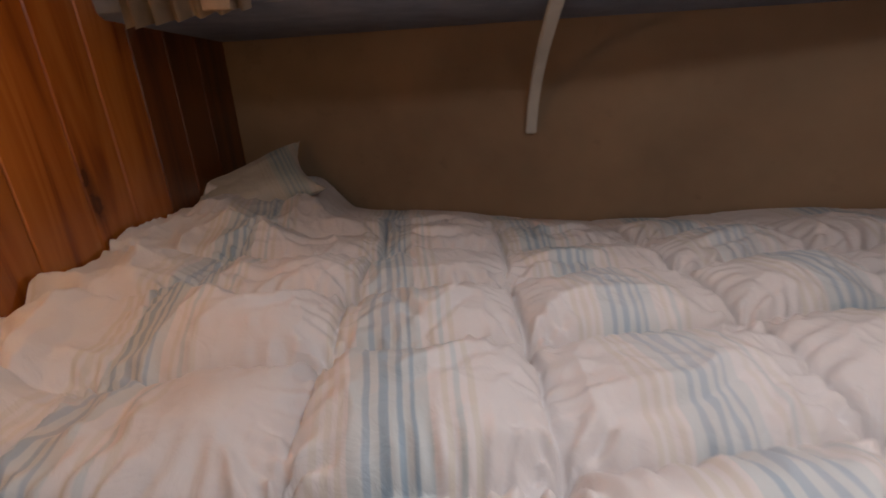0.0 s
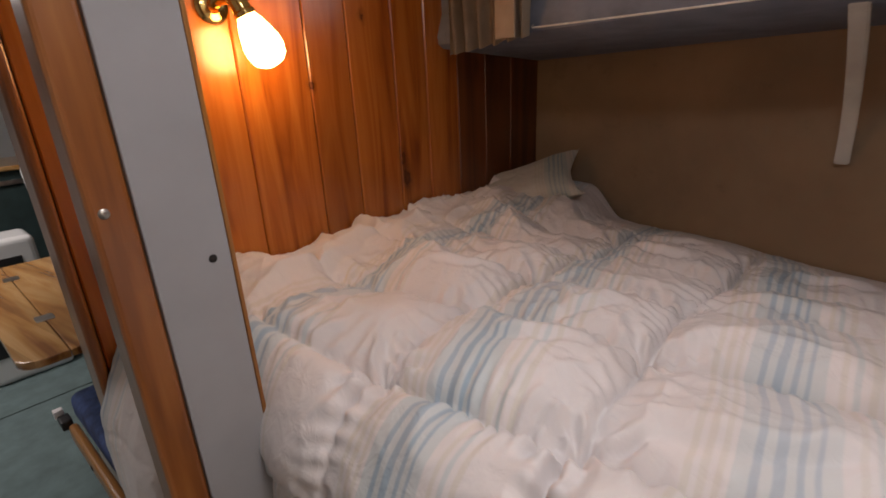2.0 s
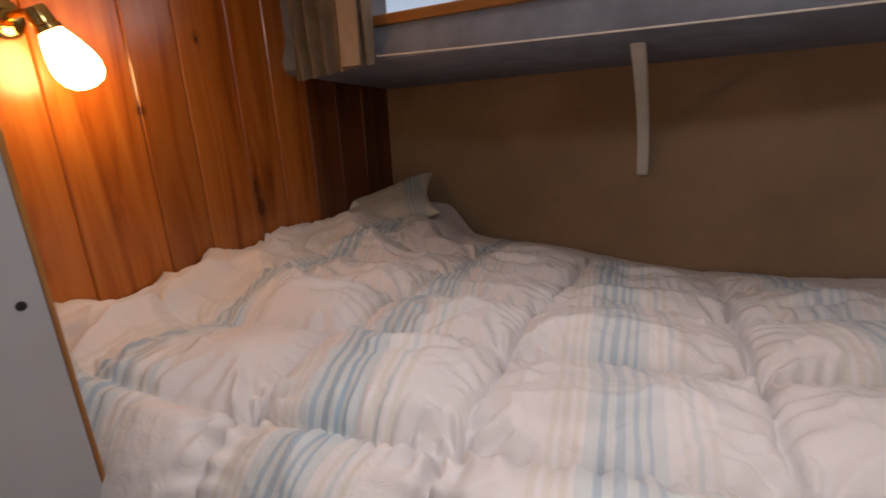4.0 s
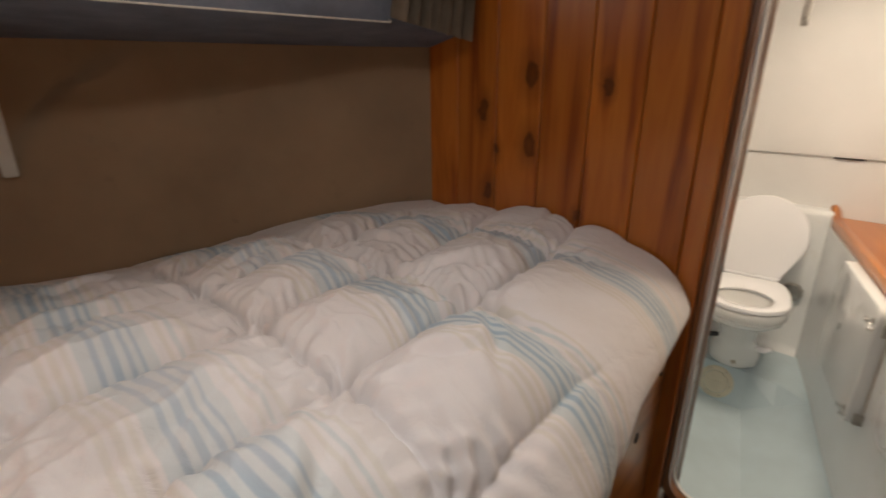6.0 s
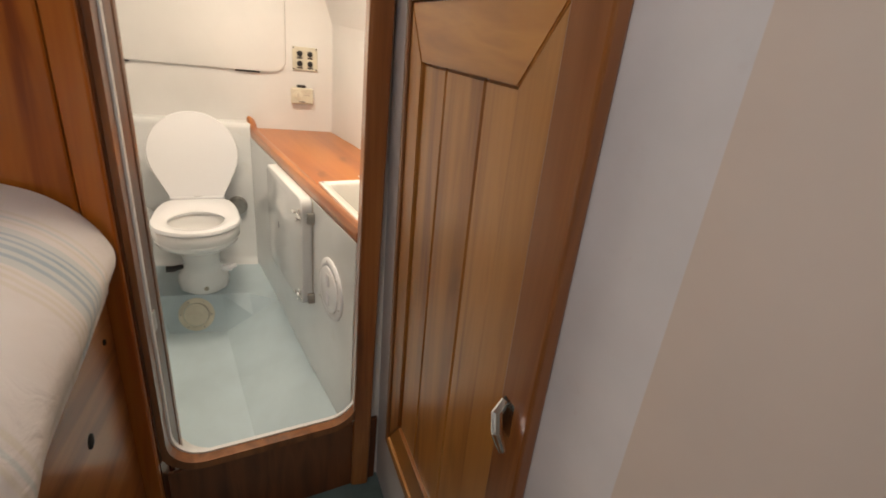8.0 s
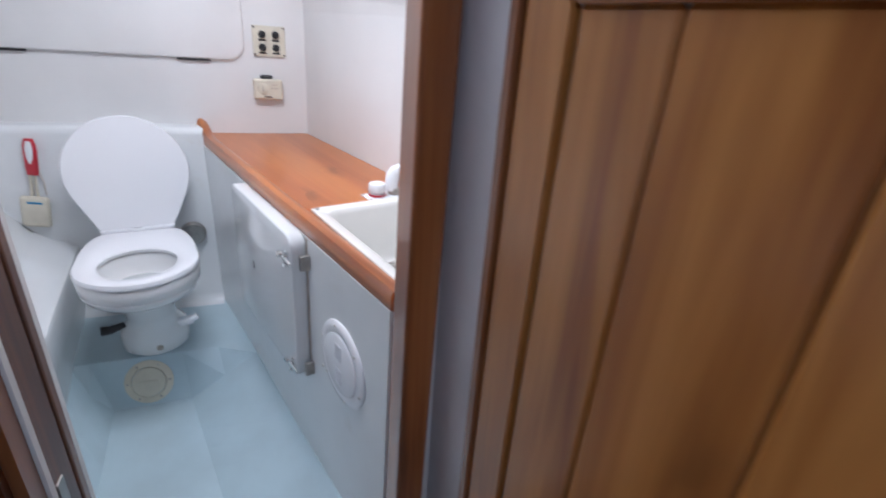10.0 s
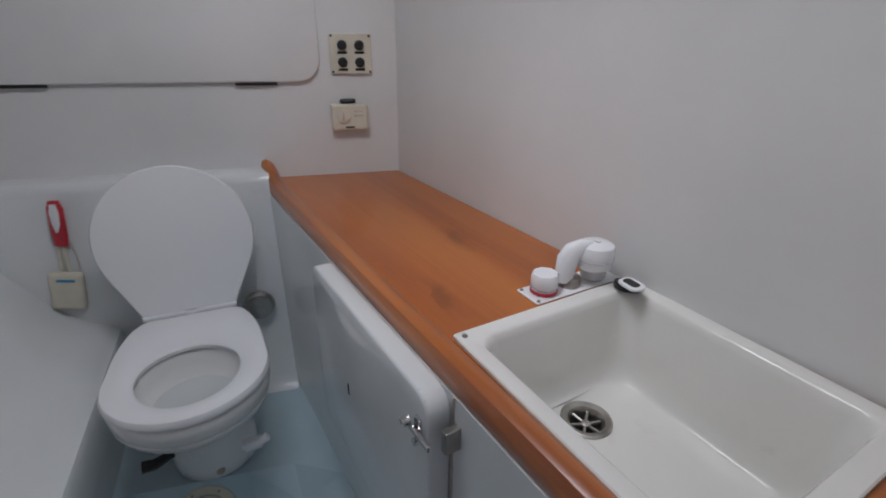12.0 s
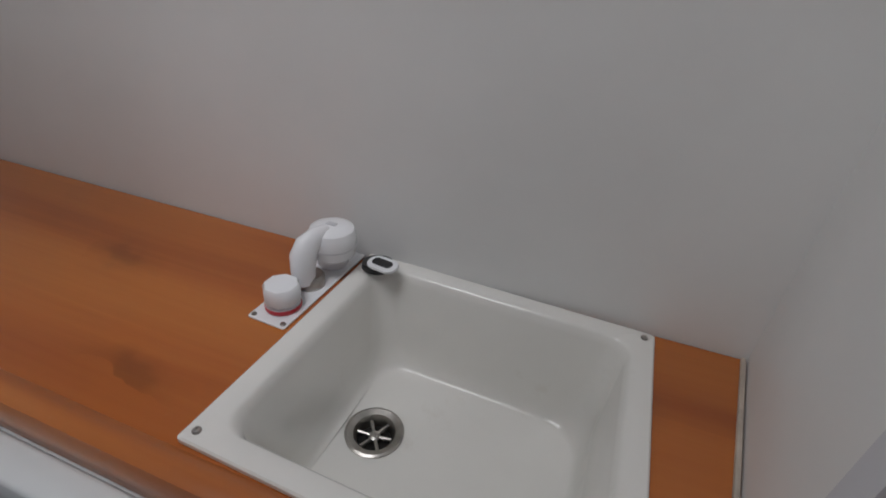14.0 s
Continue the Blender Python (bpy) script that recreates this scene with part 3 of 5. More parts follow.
# added boards: they cover pale surfaces and keep the recess dark
part("top_board", box((0.012, -0.309, CEIL - 0.016), (L_LEN - 0.078, 0.06, CEIL - 0.002), 0.0, L_M), DARK, shelf, "dark brown board added to darken the shelf recess from above")
part("end_board", box((L_LEN - 0.092, -0.309, RAIL_Z + 0.002), (L_LEN - 0.078, -0.002, CEIL - 0.001), 0.002, L_M), DARK, shelf, "dark brown end board added to hide pale surfaces behind")
for s_, r_ in ((0.203, 0.006), (0.726, 0.0095)):
    screw("screw", L_M @ Vector((s_, 0.018, RAIL_Z + 0.018)), L_OUT, r_, HOLE, shelf, "dark plug hole")

# locker door: raised frame, mitred rails, grooved boards
D0, D1, DZ0, DZ1 = 0.128, 0.730, 0.30, 1.432   # along the wall, and its height
ldoor = thing("locker_door", "closed honey wooden locker door with mitred frame and grooved boards", "cupboard door")


def frame_bar(s0, s1, z0, z1, d0, d1, bev=0.003):
    return box((s0, d0, z0), (s1, d1, z1), bev, L_M)


for s0, s1, z0, z1, mat in ((D0, D0 + 0.020, DZ0, DZ1, TRIM), (D1 - 0.068, D1, DZ0, DZ1, TRIM), (D0 + 0.020, D1 - 0.068, DZ1 - 0.030, DZ1, OAK_X), (D0 + 0.020, D1 - 0.068, DZ0, DZ0 + 0.030, OAK_X)):
    part("surround", frame_bar(s0, s1, z0, z1, 0.0, 0.020, 0.004), mat, ldoor, "raised wooden surround")
F0, F1, FZ0, FZ1, FW = D0 + 0.022, D1 - 0.070, DZ0 + 0.032, DZ1 - 0.032, 0.098


def mitred(pts, d0, d1, mat):
    bm = bmesh.new()
    a = [bm.verts.new((s, d0, z)) for s, z in pts]
    b = [bm.verts.new((s, d1, z)) for s, z in pts]
    bm.faces.new(a)
    bm.faces.new(b[::-1])
    for i in range(len(pts)):
        j = (i + 1) % len(pts)
        bm.faces.new((a[i], a[j], b[j], b[i]))
    bmesh.ops.bevel(bm, geom=list(bm.edges), offset=0.0022, segments=2, affect="EDGES")
    bmesh.ops.transform(bm, matrix=L_M, verts=bm.verts)
    return part("frame_rail", bm, mat, ldoor)


g_ = 0.0008
mitred([(F0, FZ1), (F1, FZ1), (F1 - FW * 0.85, FZ1 - FW), (F0 + FW * 0.73, FZ1 - FW)], 0.002, 0.014, OAK_X)
mitred([(F0, FZ0), (F0 + FW * 0.73, FZ0 + FW), (F1 - FW * 0.85, FZ0 + FW), (F1, FZ0)], 0.002, 0.014, OAK_X)
mitred([(F0 - 0.001, FZ0 + 0.002), (F0 - 0.001, FZ1 - 0.002), (F0 + FW * 0.73 - 0.001, FZ1 - FW - 0.001), (F0 + FW * 0.73 - 0.001, FZ0 + FW + 0.001)], 0.002, 0.014, OAK)
mitred([(F1 + 0.001, FZ0 + 0.002), (F1 - FW * 0.85 + 0.001, FZ0 + FW + 0.001), (F1 - FW * 0.85 + 0.001, FZ1 - FW - 0.001), (F1 + 0.001, FZ1 - 0.002)], 0.002, 0.014, OAK)
bw0, bw1 = F0 + FW * 0.73, F1 - FW * 0.85
cuts = [bw0, 0.332, 0.478, bw1]
for a, b in zip(cuts, cuts[1:]):
    part("board", box((a + 0.0005, 0.001, FZ0 + FW), (b - 0.0005, 0.008, FZ1 - FW), 0.0045, L_M, 1), OAK, ldoor)
for z in (1.188, 0.50):
    h_ = part("hinge", box((D0 - 0.004, 0.002, z - 0.030), (D0 + 0.005, 0.018, z + 0.030), 0.003, L_M), STEEL, ldoor, "dark steel butt hinge")
latch = part("latch", box((0.670, 0.014, 0.868), (0.700, 0.020, 0.926), 0.002, L_M @ pose(0, 0, 0)), CHROME, ldoor, "chrome cupboard latch")
part("lever", tube([L_M @ Vector(p) for p in ((0.678, 0.022, 0.918), (0.684, 0.036, 0.905), (0.698, 0.040, 0.885), (0.712, 0.036, 0.866))], [0.006, 0.008, 0.008, 0.005], 10), CHROME, latch)
for dz in (0.875, 0.897, 0.919):
    screw("screw", L_M @ Vector((0.675, 0.020, dz)), L_OUT, 0.0035, BLACK, latch)

# ---- floor and ceilings ----
tagged(part("floor", box((-5.2, -1.4, -0.05), (1.784, 3.0, 0.0)), TEAL), "dark teal carpet on the cabin sole", "floor", kind="structure")


def ceiling_with_hatch(name, x0, x1, y0, y1, hx0, hx1, hy0, hy1):
    bm = bmesh.new()
    for a, b, c, d in ((x0, hx0, y0, y1), (hx1, x1, y0, y1), (hx0, hx1, y0, hy0), (hx0, hx1, hy1, y1)):
        box((a, c, CEIL), (b, d, CEIL + 0.05), bm=bm)
    return tagged(part(name, bm, LAMINATE), "white headlining with an assumed square hatch opening, out of view", "ceiling", kind="structure")


# hatch openings are out of view, assumed so that lamp light comes from above
ceiling_with_hatch("ceiling_cabin", -0.80, 1.70, -0.40, 2.30, 0.22, 0.70, 0.78, 1.22)
ceiling_with_hatch("ceiling_head", 1.701, 3.30, -0.40, 2.40, 1.97, 2.47, 0.65, 1.15)
ceiling_with_hatch("ceiling_saloon", -5.2, -0.801, -1.4, 3.0, -3.1, -2.1, -0.3, 0.7)

# ---- berth ----
def front_y(x):
    """Outer face of the berth front, in plan."""
    y = 1.05 + 0.15 * (x - 1.3)
    y = y + (1.065 - y) * smooth01((0.95 - x) / 0.6)
    return y - 0.145 * smooth01((-0.30 - x) / 0.14)


berth = thing("berth", "built-in berth with a varnished pine front board", "bed")
part("front_board", prism([(X_FWD - 0.002, front_y(1.56) + 0.006), (0.30, front_y(0.3) + 0.006), (0.30, front_y(0.3) + 0.034), (X_FWD - 0.002, front_y(1.56) + 0.034)], 0.001, 0.835, 0.003), PINE_Y, berth, "varnished pine front board")
part("front_board", prism([(0.298, front_y(0.3) + 0.006), (X_AFT + 0.002, 1.061), (X_AFT + 0.002, 1.09), (0.298, front_y(0.3) + 0.034)], 0.001, 0.835, 0.003), PINE_Y, berth)
part("cap_rail", prism([(X_FWD - 0.002, front_y(1.56) + 0.000), (0.75, front_y(0.75) + 0.0), (0.75, front_y(0.75) + 0.04), (X_FWD - 0.002, front_y(1.56) + 0.04)], 0.8352, 0.852, 0.005), OAK_X, berth, "light wooden cap rail")
screw("finger_hole", Vector((1.306, front_y(1.306) + 0.006, 0.668)), (0.14, -1, 0), 0.013, HOLE, berth, "dark finger hole")
screw("finger_hole", Vector((1.49, front_y(1.49) + 0.006, 0.74)), (0.14, -1, 0), 0.006, HOLE, berth, "dark catch hole")
part("bunk_board", prism([(X_FWD - 0.004, front_y(1.56) + 0.04), (0.3, front_y(0.3) + 0.04), (X_AFT + 0.004, 1.10), (X_AFT + 0.004, 2.80), (0.4, hull_y(0.4) - 0.06), (X_FWD - 0.004, 1.96)], 0.78, 0.80), PINE_Y, berth)
mattress = thing("mattress", "berth mattress under the quilt", "mattress")
part("body", prism([(X_FWD - 0.01, front_y(1.56) + 0.08), (0.3, front_y(0.3) + 0.09), (X_AFT + 0.01, 1.16), (X_AFT + 0.01, 2.78), (0.4, hull_y(0.4) - 0.07), (X_FWD - 0.01, 1.95)], 0.801, 0.822, 0.008), LAMINATE, mattress)

# ---- quilt ----
PU, PV, U0, V0, TILT = 0.355, 0.265, 0.295, 1.50, 0.12


def nz(x, y, z):
    return noise.noise(Vector((x, y, z)))


def ridge(f, sharp):
    """A crease along the zero line of a noise value."""
    return (1 - min(1.0, abs(f) * sharp)) ** 2


def dome(t):
    """Section of one stuffed box across, t from -1 at one seam to 1 at the next: full, then steep into the seam."""
    return max(0.0, 1 - abs(t) ** 2.5) ** 0.60


def quilt_height(x, y):
    """How far the quilt puffs out, by place: stuffed boxes, gathers off the stitching, slack folds, loose folds aft."""
    wx = 0.034 * nz(x * 2.2, y * 2.2, 5.1) + 0.010 * nz(x * 9, y * 9, 3.1)
    wy = 0.034 * nz(x * 2.0, y * 2.0, 9.7) + 0.010 * nz(x * 9, y * 9, 6.4)
    u, v = (x + wx - U0) / PU, (y - TILT * (x - 0.3) + wy - V0) / PV
    iu, iv = math.floor(u), math.floor(v)
    fu, fv = 2 * (u - iu) - 1, 2 * (v - iv) - 1
    pu, pv = dome(fu), dome(fv)
    c1, c2, c3 = (noise.cell(Vector((iu + 0.5, iv + 0.5, k + 0.5))) for k in (2, 5, 8))
    h = (0.076 + 0.016 * c1) * pv * (0.38 + 0.62 * pu) + 0.008 * (pu + pv) - 0.022
    # the stuffing has slid to one side of each box
    h += 0.012 * pu * pv * (c2 * fu + c3 * fv)
    su, sv = (1 - abs(fu)) * PU / 2, (1 - abs(fv)) * PV / 2
    du, dv = (u - round(u)) * PU, (v - round(v)) * PV
    rr, ang = math.hypot(du, dv), math.atan2(dv, du)
    # puckers round each stitched corner, which is drawn down
    spin = 5 * nz(round(u) * 1.7, round(v) * 1.3, 0.0)
    pucker = math.exp(-(rr / 0.085) ** 2) * min(1.0, rr / 0.022)
    h += pucker * 0.013 * math.sin(8 * ang + spin + 3 * nz(x * 14, y * 14, 4.0))
    h -= 0.016 * math.exp(-(rr / 0.026) ** 2)
    h -= 0.008 * (math.exp(-(su / 0.007) ** 2) + math.exp(-(sv / 0.007) ** 2))
    # short gathers across the seams
    k1, k2 = max(0.0, 0.55 + 0.9 * nz(x * 6, y * 6, 14.0)), max(0.0, 0.55 + 0.9 * nz(x * 6, y * 6, 17.0))
    h += 0.0115 * k1 * math.exp(-(su / 0.042) ** 1.4) * min(1.0, su / 0.006) * math.sin(175 * y + 9 * nz(x * 7, y * 7, 1))
    h += 0.0115 * k2 * math.exp(-(sv / 0.045) ** 1.4) * min(1.0, sv / 0.006) * math.sin(160 * x + 9 * nz(x * 7, y * 7, 2))
    # slack folds across most of the boxes, sharp on one side
    for ca, cb, sgn in ((c2, c3, 1.0), (c3, c1, -1.0)):
        if ca < 0.05:
            continue
        th = 0.45 * sgn + 1.1 * cb
        lx, ly = fu * PU / 2 - 0.05 * cb, fv * PV / 2 + 0.05 * ca * sgn
        al = lx * math.cos(th) + ly * math.sin(th)
        d = -lx * math.sin(th) + ly * math.cos(th) + 0.014 * math.sin(20 * al + 3 * ca) + 0.010 * nz(x * 12, y * 12, 23.0)
        win = math.exp(-(al / 0.085) ** 4) * (pu * pv) ** 0.4
        h += win * (0.012 * math.exp(-(d / 0.020) ** 2) - 0.011 * math.exp(-((d + 0.024) / 0.012) ** 2))
    # slack creases, from broad to fine
    for kx, ky, kz, am, sh in ((5.0, 7.0, 3.3, 0.008, 2.4), (12.0, 9.0, 6.1, 0.0050, 2.8), (26.0, 18.0, 2.2, 0.0025, 2.6)):
        h += am * ridge(nz(x * kx + 1.5 * y, y * ky - 2.0 * x, kz), sh)
    h += 0.006 * (nz(x * 3.1, y * 3.1, 0.3) + 0.5 * nz(x * 6.5, y * 6.5, 0.6))
    # rumpled towards the aft bulkhead, the covers thrown up in long folds
    loose = smooth01((-0.04 - x) / 0.42)
    if loose > 0:
        g1 = nz(x * 2.6 + 2.4 * y, y * 2.0 - 2.2 * x, 7.0)
        g2 = nz(x * 7.0 - 3.0 * y, y * 4.4 + 5.0 * x, 11.0)
        g3 = nz(x * 15.0 + 6.0 * y, y * 9.0 - 8.0 * x, 13.0)
        h = h * (1 - 0.45 * loose) + loose * (0.058 * (1 - min(1.0, 1.3 * abs(g1))) ** 1.5 + 0.024 * ridge(g2, 1.6) + 0.006 * ridge(g3, 1.7) - 0.026)
    return h


def quilt_mesh():
    nu, nv = 620, 430
    R = 0.15
    verts, faces, uvs = [], [], []
    for i in range(nu + 1):
        x0 = X_AFT + 0.012 + (X_FWD - X_AFT - 0.026) * i / nu
        yh, yf = hull_y(x0) - 0.012, front_y(x0) - 0.004
        drop = 0.035 + 0.22 * smooth01((1.15 - x0) / 0.6) + 0.008 * nz(x0 * 4, 0, 0)
        if x0 < -0.2:
            drop += 0.10 * smooth01((-0.2 - x0) / 0.15)
        sag = (0.135 - 0.160 * smooth01((x0 - 0.50) / 1.0)) * smooth01((x0 + 0.42) / 0.18)
        flat = yh - (yf + R)
        arc = R * math.pi / 2
        total = flat + arc + drop
        for j in range(nv + 1):
            s = total * j / nv
            if s < flat:
                p, nrm = Vector((x0, yh - s, 1.005)), Vector((0, 0, 1))
            elif s < flat + arc:
                th = (s - flat) / R
                p = Vector((x0, yf + R - R * math.sin(th), 1.005 - R + R * math.cos(th)))
                nrm = Vector((0, -math.sin(th), math.cos(th)))
            else:
                p = Vector((x0, yf, 1.005 - R - (s - flat - arc)))
                nrm = Vector((0, -1, 0))
            ys = yh - s
            h = quilt_height(x0, ys)
            # tucked down along the hull and at the hem
            h *= 0.12 + 0.88 * smooth01(s / 0.40)
            full = 0.50 * (1 - smooth01((X_FWD - x0) / 0.36))
            h = h * (1 - full) + full * 0.085 * smooth01(s / 0.5)
            h *= 0.15 + 0.85 * smooth01((total - s) / 0.09)
            h *= 1 - (0.58 + 0.25 * smooth01((-0.15 - x0) / 0.15)) * smooth01((s - flat) / 0.16)
            roll = 0.97 * smooth01((s - flat + 0.12) / 0.16) * smooth01((x0 - 0.75) / 0.35)
            h = h * (1 - roll) + roll * 0.032 * smooth01((total - s) / 0.09)
            if s < flat:
                h -= 0.018 * math.exp(-(((x0 + 0.64) / 0.16) ** 2 + ((ys - 2.30) / 0.24) ** 2))
                h -= sag * min(1.0, max(0.0, (ys - 1.52) / (yh - 1.52))) ** 0.95
            p.z -= 0.11 * smooth01((-0.27 - x0) / 0.12) * smooth01((1.12 - ys) / 0.14)
            verts.append(p + nrm * h)
            uvs.append(((x0 + 0.10 * (ys - 1.45) + 0.018 * nz(x0 * 2.0, ys * 3.5, 21.0) + 0.008 * nz(x0 * 7, ys * 7, 25.0) - 0.05) / 0.42 + 0.43, s * 3.0))
    for i in range(nu):
        for j in range(nv):
            a = i * (nv + 1) + j
            faces.append((a, a + 1, a + nv + 2, a + nv + 1))
    me = bpy.data.meshes.new("quilt")
    me.from_pydata(verts, [], faces)
    uvl = me.uv_layers.new(name="cloth")
    for loop in me.loops:
        uvl.data[loop.index].uv = uvs[loop.vertex_index]
    for f in me.polygons:
        f.use_smooth = True
    me.materials.append(QUILT)
    return me


quilt = tagged(new("quilt", quilt_mesh()), "rumpled white down quilt with pale blue stripes on the berth", "quilt")


# pillow corner showing above the quilt
def pillow_mesh(w, d, t):
    bm = bmesh.new()
    n = 28
    for side in (1, -1):
        vs = []
        for i in range(n + 1):
            row = []
            for j in range(n + 1):
                a, b = 2 * i / n - 1, 2 * j / n - 1
                e = max(0.0, (1 - a ** 4) * (1 - b ** 4)) ** 0.55
                wr = 0.006 * noise.noise(Vector((a * 4, b * 4, side)))
                x = w / 2 * a * (1 - 0.20 * (1 - b * b))
                y = d / 2 * b * (1 - 0.26 * (1 - a * a))
                row.append(bm.verts.new((x, y, side * (t / 2 * e + wr * e))))
            vs.append(row)
        for i in range(n):
            for j in range(n):
                bm.faces.new((vs[i][j], vs[i + 1][j], vs[i + 1][j + 1], vs[i][j + 1]))
    bmesh.ops.remove_doubles(bm, verts=bm.verts, dist=0.0006)
    uvl = bm.loops.layers.uv.new("cloth")
    for f in bm.faces:
        for lp in f.loops:
            lp[uvl].uv = (lp.vert.co.x / PU, lp.vert.co.y * 3)
    return bm


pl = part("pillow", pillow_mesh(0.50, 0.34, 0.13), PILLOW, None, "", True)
tagged(pl, "striped pillow in darkened quilt cloth wedged upright in the berth corner", "pillow")
pl_pose = Matrix.Translation((-0.590, 2.505, 1.040)) @ pose(0, 0, 0, 0, 0, 57.9) @ pose(0, 0, 0, 0, -19, 0) @ pose(0, 0, 0, 14, 0, -34.2)
tip = max((pl_pose @ v.co for v in pl.data.vertices), key=lambda p: p.z)
pl.matrix_world = Matrix.Translation(tip) @ pose(0, 0, 0, 0, -4, 0) @ Matrix.Translation(-tip) @ pl_pose

# ---- white partition post at the foot of the berth ----
post = thing("partition_post", "grey-white partition post edged with varnished wood", "post")
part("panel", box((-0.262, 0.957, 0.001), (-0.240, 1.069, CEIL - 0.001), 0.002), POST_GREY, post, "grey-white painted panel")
part("edge_strip", box((-0.266, 1.0692, 0.001), (-0.2385, 1.0765, CEIL - 0.001), 0.002), OAK, post, "thin pale wooden edge strip")
part("timber", box((-0.305, 0.903, 0.001), (-0.2425, 0.9562, CEIL - 0.001), 0.008, None, 3), POST_WOOD, post, "rounded varnished timber post")
screw("bolt_hole", Vector((-0.240, 1.041, 1.237)), (1, 0, 0), 0.0065, HOLE, post, "dark bolt hole")
screw("screw", Vector((-0.2425, 0.921, 1.335)), (1, 0, 0), 0.007, STEEL, post, "steel screw head")
frame_edge = tagged(part("trim", box((X_AFT - 0.08, 0.930, 0.001), (X_AFT + 0.010, 0.953, CEIL - 0.001), 0.008, None, 3), POST_WOOD),
                    "rounded varnished trim round the passage opening", "trim", kind="structure")

# ---- reading lamp ----
lamp = thing("wall_lamp", "lit brass swivel lamp with a frosted bulb on the pine bulkhead", "lamp")
WM = Matrix.Translation((X_AFT, 1.352, 1.668)) @ Vector((1, 0, 0)).to_track_quat("Z", "Y").to_matrix().to_4x4()
part("base", lathe([(0.040, 0.0), (0.041, 0.004), (0.038, 0.010), (0.030, 0.014), (0.018, 0.017), (0.014, 0.026), (0.0, 0.028)], 36, WM), BRASS, lamp, "brass wall plate", True)
part("arm", tube([(X_AFT + 0.022, 1.352, 1.668), (X_AFT + 0.060, 1.356, 1.672), (X_AFT + 0.085, 1.366, 1.672)], 0.008, 12), BRASS, lamp, "", True)
axis = (Vector((-0.612, 1.422, 1.53)) - Vector((-0.640, 1.368, 1.672))).normalized()
top = Vector((-0.642, 1.366, 1.678))
BM = Matrix.Translation(top) @ axis.to_track_quat("Z", "Y").to_matrix().to_4x4()
part("socket", lathe([(0.0, -0.004), (0.020, -0.002), (0.022, 0.004), (0.022, 0.030), (0.026, 0.034), (0.026, 0.044), (0.0, 0.046)], 28, BM), BRASS, lamp, "dark brass socket", True)
part("bulb", lathe([(0.022, 0.045), (0.028, 0.056), (0.037, 0.078), (0.0445, 0.104), (0.0455, 0.122), (0.040, 0.142), (0.027, 0.155), (0.012, 0.160), (0.0, 0.161)], 36, BM), BULB_GLASS, lamp, "glowing frosted bulb", True)

# ---- batten, curtain cord and curtains ----
batten = thing("batten", "curved white-painted batten bracing the side deck to the hull", "brace")
sx = 0.432
pts_ = [(sx + 0.015, 2.570, 1.198), (sx + 0.013, 2.530, 1.300), (sx + 0.009, 2.445, 1.395), (sx + 0.004, 2.325, 1.480), (sx - 0.001, 2.200, 1.548), (sx - 0.006, 2.085, 1.602)]


def strip(points, w, t, m=None):
    """A flat bar along points, w wide in x and t thick."""
    bm = bmesh.new()
    rings = []
    pts = [Vector(p) for p in points]
    for i, p in enumerate(pts):
        d = (pts[min(i + 1, len(pts) - 1)] - pts[max(i - 1, 0)]).normalized()
        nrm = d.cross(Vector((1, 0, 0))).normalized()
        s = Vector((1, 0, 0))
        rings.append([bm.verts.new(p + s * a * w / 2 + nrm * b * t / 2) for a, b in ((-1, -1), (1, -1), (1, 1), (-1, 1))])
    for a, b in zip(rings, rings[1:]):
        for k in range(4):
            bm.faces.new((a[k], a[(k + 1) % 4], b[(k + 1) % 4], b[k]))
    bm.faces.new(rings[0])
    bm.faces.new(rings[-1][::-1])
    es = [e for e in bm.edges]
    bmesh.ops.bevel(bm, geom=es, offset=0.004, segments=2, affect="EDGES", clamp_overlap=True)
    return bm


part("bar", strip(pts_, 0.036, 0.020), WHITE_SLAT, batten, "", True)

cord = thing("stretched_cord", "thin white cord stretched along the side deck edge", "cord")
cl, cr_ = Vector((-0.30, deck_edge_y(-0.30) - 0.012, 1.612)), Vector((1.26, deck_edge_y(1.26) - 0.012, 1.598))
part("line", tube([cl.lerp(cr_, k / 10) - Vector((0, 0, 0.004 * math.sin(math.pi * k / 10))) for k in range(11)], 0.0024, 8), CORD, cord)
part("hook", tube([cl + Vector((-0.012, 0.02, 0.004)), cl + Vector((-0.002, 0.0, 0.002)), cl + Vector((0.004, 0.002, 0.008))], 0.0022, 6), STEEL, cord, "small steel hook")
part("hook", tube([cr_ + Vector((0.012, 0.02, 0.004)), cr_ + Vector((0.002, 0.0, 0.002)), cr_ + Vector((-0.004, 0.002, 0.008))], 0.0022, 6), STEEL, cord, "small steel hook")


def curtain(label, x0, x1, z0a, z0b, folds, lean):
    """A gathered curtain: pleats in plan, a hem that slopes."""
    def fn(u, v):
        x = x0 + (x1 - x0) * u + lean * (1 - v) * (0.5 - u * 0.2)
        z0 = z0a + (z0b - z0a) * u + 0.006 * math.sin(u * folds * 2 * math.pi)
        z = 1.99 + (z0 - 1.99) * (1 - v)
        y = deck_edge_y(x) - 0.024 + (0.018 + 0.006 * math.sin(7 * u)) * math.sin(u * folds * 2 * math.pi + 0.6 * math.sin(3 * v)) - 0.015 * (1 - v)
        return (x, y, z)
    bm = grid(90, 26, fn)
    bmesh.ops.solidify(bm, geom=bm.faces[:], thickness=0.0025)
    th = thing("curtain", label, "curtain", "window curtains")
    part("cloth", bm, CURTAIN, th, "", True)
    return th


